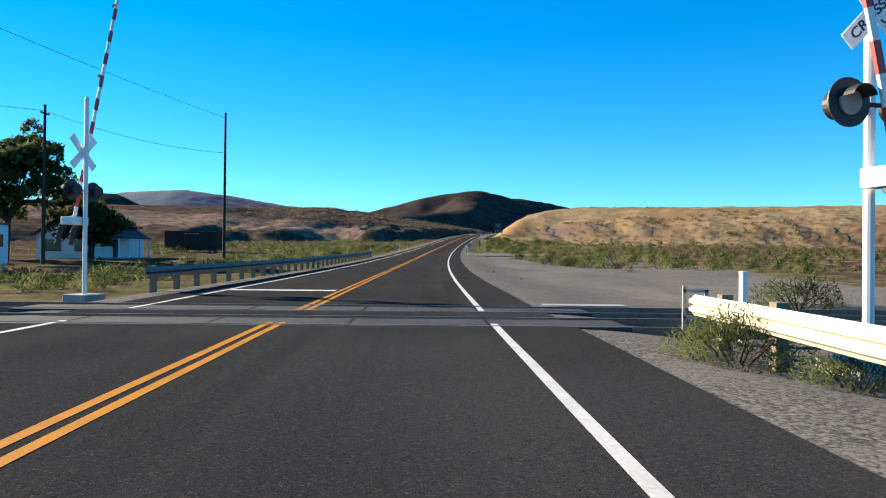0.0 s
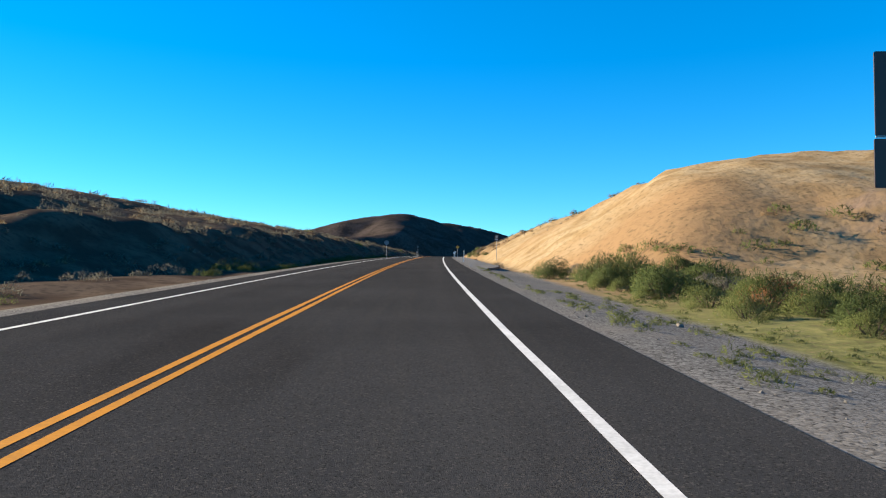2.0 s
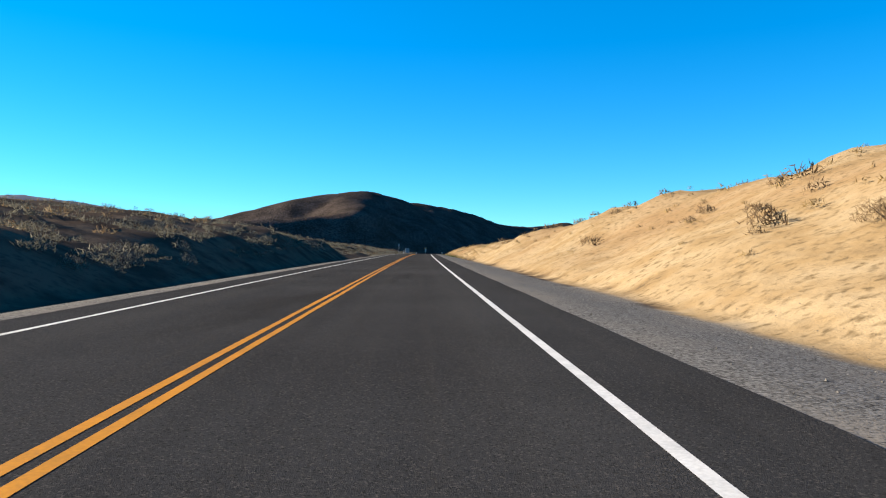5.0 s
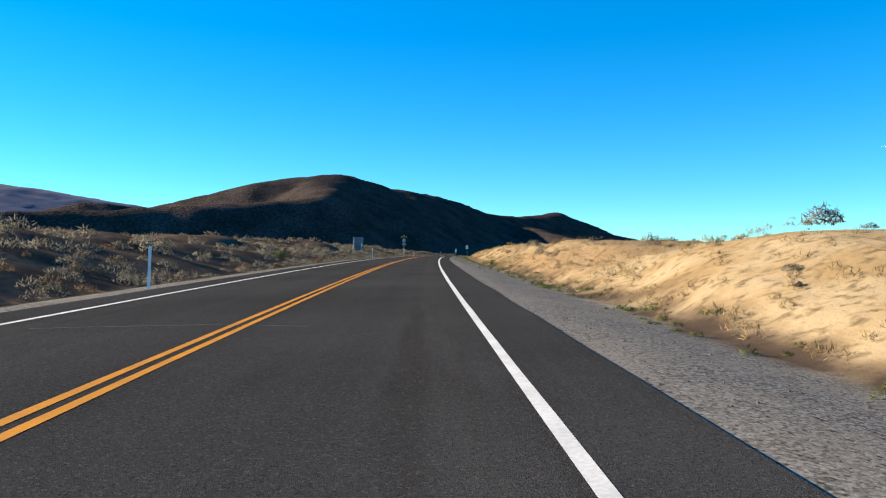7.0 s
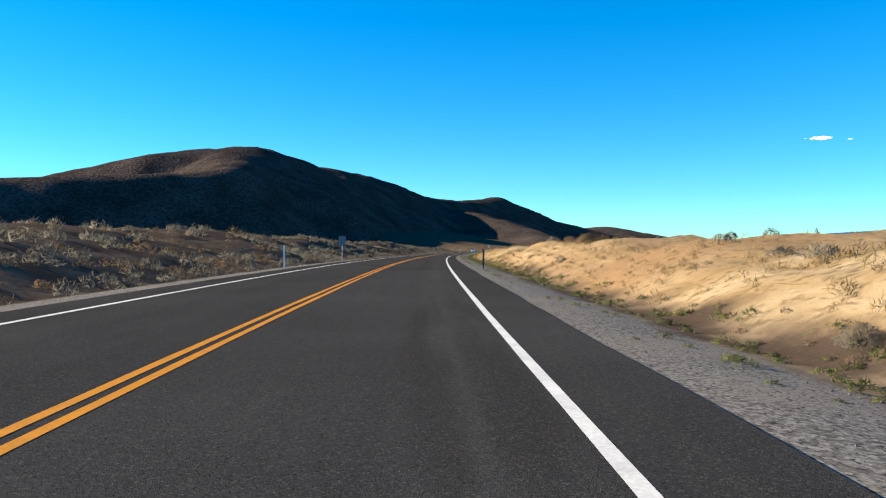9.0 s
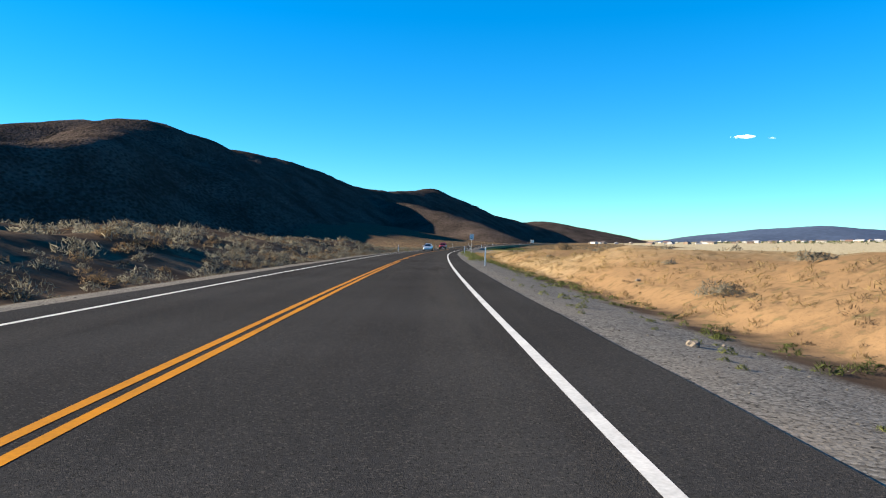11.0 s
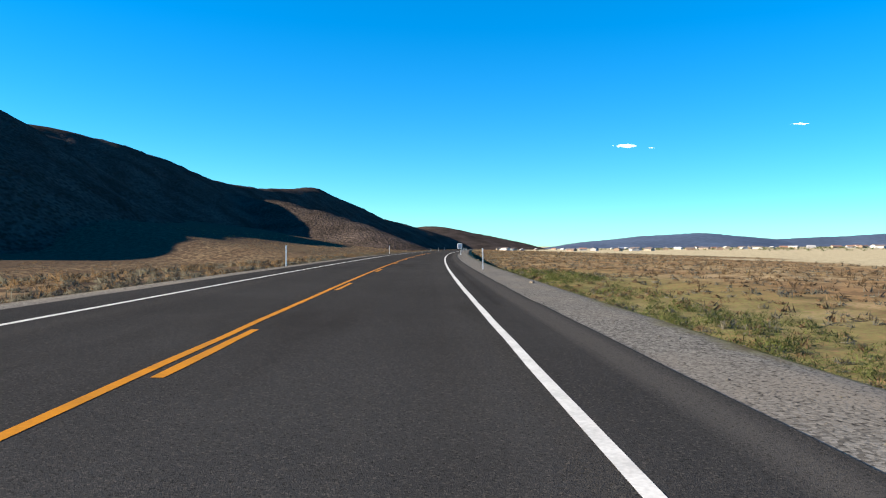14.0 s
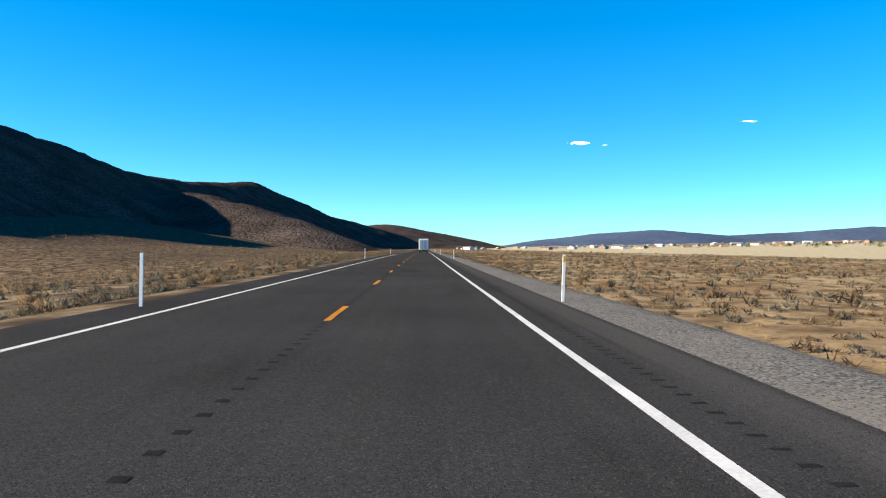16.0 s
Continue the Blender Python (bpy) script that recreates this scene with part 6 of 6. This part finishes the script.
for s, d, r, kind, shape, label in (
        (-17.3, 6.2, 0.85, "green", 0, "low green bush under the guard rail"), (-18.6, 6.9, 0.6, "green", 1, "low green bush under the guard rail"), (-14.5, 7.2, 0.35, "dark", 1, "small green bush under the guard rail"), (-4, 14, 1.3, "dark", 0, "large dark green bush beside the crossing"),
        (38, 14.0, 1.1, "dark", 1, "feathery green bush at the gravel lot's edge"), (41, 15.2, 1.2, "green", 1, "feathery green bush at the gravel lot's edge"), (45, 13.2, 1.1, "green", 1, "feathery green bush at the gravel lot's edge"),
        (49, 14.5, 1.2, "dark", 1, "feathery green bush at the gravel lot's edge"), (54, 13.0, 1.1, "green", 0, "feathery green bush at the gravel lot's edge"), (58, 11.8, 1.0, "dark", 0, "feathery green bush at the gravel lot's edge"), (36, 17.5, 1.2, "green", 1, "feathery green bush at the gravel lot's edge"),
        (98, 13.4, 1.6, "green", 0, "tall yellow-green bush on the flat"), (101, 15.2, 1.3, "dark", 0, "dark green bush on the flat"), (118, 16, 1.5, "green", 0, "tall yellow-green bush on the flat"), (126, 20, 1.4, "green", 0, "rounded green bush on the flat"),
        (108, 9.6, 0.8, "sage", 0, "grey-green bush on the verge"), (122, 9.8, 0.7, "green", 1, "green bush on the verge"), (140, 14, 1.5, "green", 0, "rounded green bush on the flat"), (146, 18, 1.7, "dark", 0, "large dark bush on the flat"), (152, 11, 1.0, "green", 1, "green bush on the verge"),
        (158, 12.4, 1.1, "sage", 1, "grey-green bush on the verge"), (164, 13.6, 1.2, "dark", 0, "dark bush beside the park sign"), (166, 17, 1.2, "orange", 0, "rust-coloured dry bush on the flat"), (171, 11.6, 1.0, "green", 1, "feathery green bush on the verge"),
        (176, 12.4, 1.2, "green", 0, "green bush below the park sign"), (183, 10.8, 1.1, "green", 1, "feathery green bush below the park sign"), (186, 12.5, 1.0, "orange", 0, "rust-coloured dry bush below the park sign"), (190, 10.6, 1.2, "dark", 0, "dark green bush below the cut slope"),
        (193, 11.6, 1.4, "dark", 0, "dark green bush below the cut slope"), (197, 10.6, 1.2, "dark", 0, "dark green bush below the cut slope"), (177, 14.5, 1.1, "green", 0, "green bush below the park sign"), (169, 9.9, 0.8, "green", 1, "feathery green bush on the verge"),
        (205, 9.4, 1.1, "dark", 0, "dark green bush at the foot of the slope"), (202, 8.8, 0.9, "dark", 0, "dark green bush at the foot of the slope"), (226.5, 8.2, 0.55, "sage", 1, "small dry bush on the old pavement's edge"),
        (298.7, 9.9, 0.9, "dark", 0, "rounded green bush at the foot of the slope"), (279.7, 10.3, 0.68, "dark", 0, "rounded green bush at the foot of the slope"), (277.2, 10.4, 0.48, "dark", 0, "rounded green bush at the foot of the slope"), (272, 8.4, 0.35, "brown", 1, "small dry bush on the shoulder"),
        (346, 9.9, 0.95, "dark", 1, "rounded green bush at the foot of the slope"), (349.5, 9.6, 0.85, "dark", 1, "rounded green bush at the foot of the slope"), (341, 10.6, 0.8, "dark", 1, "rounded green bush at the foot of the slope"), (334, 11.5, 0.7, "sage", 1, "grey bush on the slope"),
        (400, 14.5, 1.2, "sage", 0, "grey-green bush on the tan slope"), (396, 13.4, 1.2, "dark", 1, "green bush on the tan slope"), (404, 15.0, 1.1, "sage", 0, "grey-green bush on the tan slope"), (388, 14.5, 0.8, "sage", 0, "grey-green bush on the tan slope"), (381, 15.2, 0.9, "sage", 0, "grey-green bush on the tan slope"),
        (412, 13, 0.9, "brown", 0, "dry bush on the tan slope"), (372, 19, 0.9, "sage", 0, "grey bush on the tan slope"), (366, 23, 1.0, "brown", 0, "dry bush on the slope's crest"), (352, 21, 0.9, "brown", 0, "dry bush on the slope's crest"), (246, 23.5, 0.9, "sage", 0, "grey bush on the slope's crest"),
        (258, 22, 0.8, "sage", 0, "grey bush on the slope's crest"), (268, 22.5, 0.7, "brown", 0, "dry bush on the slope's crest"), (304, 21, 0.7, "brown", 0, "dry bush on the slope's crest"), (318, 20.5, 0.8, "sage", 0, "grey bush on the slope's crest"), (331, 22, 0.8, "brown", 0, "dry bush on the slope's crest"),
        (703.8, 7.9, 0.45, "dark", 1, "small green bush at the foot of the bank"), (846, 8.0, 0.35, "sage", 1, "small bush at the foot of the bank"), (1101, 15.5, 0.95, "brown", 1, "large dry bush on top of the bank"), (878, 11.5, 0.8, "brown", 1, "dry bush on top of the bank"), (886, 12.2, 0.7, "brown", 1, "dry bush on top of the bank"),
        (1132, 12.5, 0.7, "sage", 0, "grey bush on the flat"), (1135, 13.6, 0.8, "sage", 0, "grey bush on the flat"), (1138, 12.8, 0.6, "brown", 0, "dry bush on the flat"), (1187.8, -8.2, 0.6, "green", 1, "pale green bush at the road's edge"), (708, -10.5, 0.9, "green", 0, "yellow-green bush on the bank"),
        (703, -12, 0.8, "sage", 0, "grey bush on the bank"), (300, -13, 1.0, "green", 0, "yellow-green bush on the bank"), (404, -12.5, 1.0, "green", 0, "rounded bush on the bank"), (396, -13.5, 1.3, "sage", 0, "large rounded bush on the bank"), (298, -22, 0.9, "dark", 0, "dark bush on the bank's crest"),
        (320, -24, 1.1, "dark", 0, "dark bush on the bank's crest"), (98, -9.5, 1.2, "sage", 1, "grey-green bush beside the road"), (101, -12, 1.6, "dark", 0, "large dark green bush beside the road"), (107, -14, 1.4, "dark", 0, "large dark green bush beside the road"), (112, -9.2, 0.9, "green", 1, "green bush beside the road"),
        (96, -8.2, 0.8, "green", 1, "green bush beside the road"), (118, -11, 1.2, "green", 0, "green bush beside the road"), (62, -11, 1.2, "dark", 0, "dark bush behind the guard rail"), (70, -13, 1.5, "dark", 0, "dark bush behind the guard rail"), (47, -14, 1.2, "dark", 0, "dark bush behind the guard rail"),
        (1327, 9.4, 0.7, "green", 1, "green bush below the gravel shoulder"), (1331, 10.5, 0.8, "green", 0, "green bush below the gravel shoulder"), (1296, 9.2, 0.8, "green", 1, "green bush below the gravel shoulder"), (1302, 10.0, 0.9, "dark", 0, "green bush below the gravel shoulder"), (1376, 9.8, 0.6, "sage", 0, "grey bush below the gravel shoulder")):
    bush(s, d, r, kind, label, shape, 0.9)


for s, d, r, kind in ((386.9, 10.9, 1.15, "green"), (388.5, 12.2, 1.1, "dark"), (389.5, 13.6, 1.2, "green"), (391, 14.4, 1.1, "sage"), (381.4, 11.8, 0.72, "brown"), (375.9, 11.8, 0.66, "sage"), (412, 13.4, 1.5, "sage"), (414, 14.6, 1.2, "sage"),
                      (384.9, 14.7, 0.7, "brown"), (382.1, 16.0, 0.55, "sage"), (400.7, 19.9, 0.9, "brown"), (394.5, 19.2, 0.85, "brown"), (393.8, 21.6, 0.7, "brown"), (385.9, 19.7, 0.7, "brown"), (388, 21.0, 0.6, "sage"), (383.2, 14.5, 0.4, "sage"), (384.1, 16.1, 0.35, "sage"), (382.6, 17.4, 0.35, "sage")):
    bush(s, d, r, kind, "rounded feathery bush on the tan slope", int(s) % 2, 0.95)
for s, d, r, kind in ((199.7, 11.0, 1.5, "dark"), (201, 12.8, 1.5, "dark"), (198, 11.9, 1.2, "green"), (196.1, 12.6, 1.0, "green"), (196.6, 15.0, 1.25, "dark"), (190.6, 14.6, 1.05, "green"), (181.6, 11.3, 0.7, "green"), (178.3, 10.5, 0.65, "green"), (181.1, 9.5, 0.65, "green"), (184.6, 10.1, 0.75, "green"),
                      (187.5, 15.6, 0.9, "dark"), (160.6, 22.7, 2.0, "dark"), (144.7, 14.1, 0.85, "dark"), (155.2, 25.1, 1.8, "dark"), (130.2, 9.8, 0.85, "green"), (133.7, 10.0, 0.75, "green"), (128, 10.8, 0.9, "dark"), (136, 11.2, 0.9, "green"), (125, 9.6, 0.7, "green"), (139, 10.2, 0.7, "green")):
    bush(s, d, r, kind, "feathery rounded green bush on the verge", int(s) % 2, 0.95)
g = np.random.default_rng(77)
for i in range(64):
    s = float(g.uniform(150, 207))
    bush(s, float(g.uniform(9.6 if s > 165 else 11.0, 15.5)), float(g.uniform(0.5, 1.0)), ("green", "dark", "green", "sage", "dark")[i % 5], "feathery rounded green bush in the thicket below the cut slope", i % 2, 0.85)
for i in range(46):
    s = float(g.uniform(330, 470))
    bush(s, float(g.uniform(11.5, 25)), float(g.uniform(0.4, 0.95)), ("sage", "brown", "brown")[i % 3], "rounded dry olive bush on the tan slope", i % 2, 0.85)


def broad_tree(s, d, h, spread_, label, seed):
    g = np.random.default_rng(seed)
    t = thing("tree", spot(s, d, -0.2), label, "tree", "yard trees")
    bm = B()
    kit_between(bm, (0, 0, 0), (0.2, 0.1, h * 0.4), 0.35, 10, 0.24)
    tips = []
    for k in range(9):
        a, e = g.uniform(0, 6.28), g.uniform(0.25, 1.0)
        tip = Vector((math.cos(a) * spread_ * e * 0.7, math.sin(a) * spread_ * e * 0.7, h * g.uniform(0.5, 0.92)))
        kit_between(bm, (0.2, 0.1, h * 0.36), tip, 0.16, 7, 0.04)
        tips.append(tip)
    part("trunk", bm, POLE_WOOD, t, "dark trunk and limbs")
    c = np.array([tp + Vector(g.normal(0, spread_ * 0.22, 3)) for tp in tips for _ in range(10)])
    v, f, nn = cards(c, g.uniform(0.7, 1.5, len(c)), g.uniform(0.6, 1.2, len(c)), 150, 0.22, g, 0.1)
    fill("crown", v, f, LEAF["dark"], parent=t, smooth=True, normals=nn)


broad_tree(33, -33.5, 10.5, 6.0, "large dark leafy tree behind the house", 3)
broad_tree(44, -44, 9.0, 5.0, "dark leafy tree behind the house", 4)
broad_tree(40, -30, 5.5, 3.0, "leafy tree in the yard", 5)

# ---- stones, cracks and litter on the shoulder ----
STONE = material("field_stone", (0.24, 0.205, 0.165), 0.9, other=(0.15, 0.13, 0.11), size=5, per_object=0.4, bump=0.4)
stone_shapes = []
for k in range(4):
    bm = B()
    bmesh.ops.create_icosphere(bm, subdivisions=2, radius=1.0)
    for v in bm.verts:
        v.co *= 1 + 0.55 * noise.noise(v.co * 1.3 + Vector((k * 9.1, 0, 0)))
        v.co.z *= 0.65
    me = bpy.data.meshes.new("stone")
    bm.to_mesh(me)
    bm.free()
    me.materials.append(STONE)
    stone_shapes.append(me)
g = np.random.default_rng(5)
for i in range(170):
    s = g.uniform(10, 1500)
    d = g.uniform(5.6, 9.5) if i % 4 else -g.uniform(5.6, 9.0)
    o = tagged(new("stone", stone_shapes[i % 4]), "small tan stone lying on the gravel", "stone", "loose stones")
    r = g.uniform(0.03, 0.09)
    o.matrix_basis = spot(float(s), float(d), r * 0.25, float(g.uniform(0, 360))) @ Matrix.Diagonal((UNIT * r, UNIT * r, UNIT * r, 1))


def loose_gravel(name, s0, s1, d0, d1, count, size, seed, label):
    """Thousands of little angular stones lying on the shoulder."""
    g = np.random.default_rng(seed)
    s, d = g.uniform(s0, s1, count), d0 + (d1 - d0) * g.uniform(0, 1, count) ** 1.2
    x, y, _ = on_road(s, d)
    z = ground_z(x, y)[0]
    r = size * g.uniform(0.4, 1.0, count) ** 1.5
    corner = np.array([(1, 0, 0), (0, 1, 0), (-1, 0, 0), (0, -1, 0), (0, 0, 0.7), (0, 0, -0.5)])
    v = corner[None] * g.uniform(0.6, 1.4, (count, 6, 3)) + g.normal(0, 0.15, (count, 6, 3))
    a = g.uniform(0, 6.28, count)
    c, n = np.cos(a)[:, None], np.sin(a)[:, None]
    v = np.stack([v[..., 0] * c - v[..., 1] * n, v[..., 0] * n + v[..., 1] * c, v[..., 2]], -1) * r[:, None, None]
    v += np.stack([x, y, z + r * 0.15], -1)[:, None]
    f = np.array([(0, 1, 4), (1, 2, 4), (2, 3, 4), (3, 0, 4), (1, 0, 5), (2, 1, 5), (3, 2, 5), (0, 3, 5)])
    f = (f[None] + 6 * np.arange(count)[:, None, None]).reshape(-1, 3)
    tagged(fill(name, v.reshape(-1, 3), f, PEBBLE), label, "gravel", kind="stuff")


PEBBLE = leaf_material("gravel_stone", (0.09, 0.084, 0.077), (0.20, 0.187, 0.17), (0.32, 0.305, 0.285))
loose_gravel("loose_gravel", 480, 1180, 5.0, 8.2, 8000, 0.024, 61, "loose grey gravel on the right shoulder")
loose_gravel("loose_gravel", 1180, 1560, 5.1, 9.5, 4500, 0.024, 62, "loose grey gravel on the wide shoulder")
loose_gravel("loose_gravel", 60, 480, 5.2, 9.5, 3500, 0.026, 63, "loose pale gravel beside the old pavement")
loose_gravel("loose_gravel", 180, 1420, -4.8, -7.4, 3500, 0.024, 64, "loose gravel on the far shoulder")


def crack(pts, w, label="dark tar-filled crack in the old asphalt", up=0.0):
    """A wandering tar line over road points."""
    v, f = [], []
    p = np.array(pts, float)
    t = np.concatenate([[0], np.cumsum(np.hypot(*np.diff(p, axis=0).T))])
    q = np.arange(0, t[-1], 0.25)
    s, d = np.interp(q, t, p[:, 0]), np.interp(q, t, p[:, 1])
    d = d + 0.22 * rough(q / 1.1, q * 0 + p[0, 0], 4, 71)
    s = s + 0.22 * rough(q / 1.3, q * 0 + p[0, 1], 3, 73)
    ww = 0.5 * w * (0.5 + np.abs(rough(q / 0.7, q * 0, 2, 75)) * 1.6)
    ds, dd = np.gradient(s), np.gradient(d)
    ln = np.hypot(ds, dd) + 1e-9
    a, b = on_road(s - dd / ln * ww, d + ds / ln * ww, up), on_road(s + dd / ln * ww, d - ds / ln * ww, up)
    v = np.stack([a, b], 0).transpose(2, 0, 1).reshape(-1, 3)
    tagged(fill("crack", v, grid_faces(len(q), 2), TAR), label, "crack", kind="structure")


for k in range(9):
    s = 214 + 22 * k
    crack([(s, 5.4), (s + 7, 5.6), (s + 12, 6.0), (s + 20, 5.5)], 0.035, up=-0.028)
    crack([(s + 6, 5.1), (s + 6.6, 6.4), (s + 6.2, 7.6)], 0.03, up=-0.027)
crack([(220, 5.6), (223, 5.9), (226, 6.6), (225, 7.0), (222.5, 6.5)], 0.06, up=-0.026)
crack([(74, 5.6), (78, 6.4), (82, 7.4), (77, 9.5)], 0.05, up=-0.03)
crack([(68, 5.2), (74, 5.4), (80, 5.6), (85, 5.3)], 0.06, up=-0.03)
crack([(218.4, 0.6), (222, 1.5), (227, 2.4)], 0.02, "thin crack across the lane", 0.006)
crack([(655.5, -2.8), (656.2, -0.4), (655.8, 1.3)], 0.02, "thin crack across the lane", 0.006)
SKID = material("rubber_skid", (0.010, 0.010, 0.010), 0.95, other=(0.018, 0.0175, 0.0175), size=3, fine=40)
SKID.node_tree.nodes["Principled BSDF"].inputs["Specular IOR Level"].default_value = 0.0
tagged(strip("skid_mark", 84, 150, lambda s: 1.08 + 0.5 * step01(s, 84, 150), lambda s: 1.23 + 0.5 * step01(s, 84, 150), 0.002, SKID, 2.0, 0, 0.05, 9), "dark tyre skid mark on the lane", "skid mark", kind="structure")


def tyre_scrap(s, d):
    t = thing("tyre_scrap", spot(s, d, 0.02, 0, False), "torn black strip of tyre tread lying on the shoulder", "tyre scrap")
    bm = B()
    g2 = random.Random(4)
    for k in range(11):
        kit_box(bm, (0.09, 0.08 + g2.random() * 0.07, 0.03), (-0.27 + 0.055 * k, 0.05 * math.sin(k * 0.9), 0.03 + 0.05 * abs(math.sin(k * 0.7))), (g2.uniform(-20, 20), g2.uniform(-25, 25), g2.uniform(-30, 30)), bevel=0.008)
    part("tread", bm, TYRE, t)


tyre_scrap(750.6, 4.15)
# rumble grooves beside the right edge line and along the centre
GROOVE = material("rumble_groove", (0.013, 0.0125, 0.0125), 0.9, other=(0.024, 0.023, 0.023), size=9)
gv, gf = [], []
for s in np.arange(1330, 1640, 0.34):
    gf.append([len(gv) + i for i in range(4)])
    gv += [on_road(s, 3.92, 0.003), on_road(s, 4.06, 0.003), on_road(s + 0.07, 4.06, 0.003), on_road(s + 0.07, 3.92, 0.003)]
for s in np.arange(1447, 1640, 0.5):
    gf.append([len(gv) + i for i in range(4)])
    gv += [on_road(s, -0.05, 0.003), on_road(s, 0.06, 0.003), on_road(s + 0.12, 0.06, 0.003), on_road(s + 0.12, -0.05, 0.003)]
GROOVE.node_tree.nodes["Principled BSDF"].inputs["Specular IOR Level"].default_value = 0.0
tagged(fill("rumble_strip", gv, gf, GROOVE), "row of milled rumble grooves in the asphalt", "rumble strip", kind="stuff")

# ---- two small clouds ----
# white puffs with an added faint glow that lifts their dark shading
CLOUD_GLOW_WHITE = material("cloud", (0.95, 0.95, 0.96), 1.0, other=(0.9, 0.92, 0.95), size=0.01, emission=(0.21, 0.27, 0.34))
for (x, y, z), w, seed in (((7190, 8021, 1412), 120, 2), ((7500, 7900, 1405), 30, 5), ((9370, 6980, 1790), 70, 3)):
    g = np.random.default_rng(seed)
    t = thing("small_cloud", Matrix.Identity(4), "small white cloud in the blue sky", "cloud")
    t["kind"] = "structure"
    bm = B()
    for k in range(26):
        u = g.normal(0, 0.5)
        bmesh.ops.create_icosphere(bm, subdivisions=3, radius=float(w * 0.20 * g.uniform(0.5, 1.1) * math.exp(-u * u)),
                                   matrix=Matrix.Translation((x + w * u, y - w * 0.85 * u, z + w * 0.05 * float(g.normal()))) @ Matrix.Diagonal((2.2, 1.8, 0.55, 1)))
    part("puff", bm, CLOUD_GLOW_WHITE, t, smooth=True)
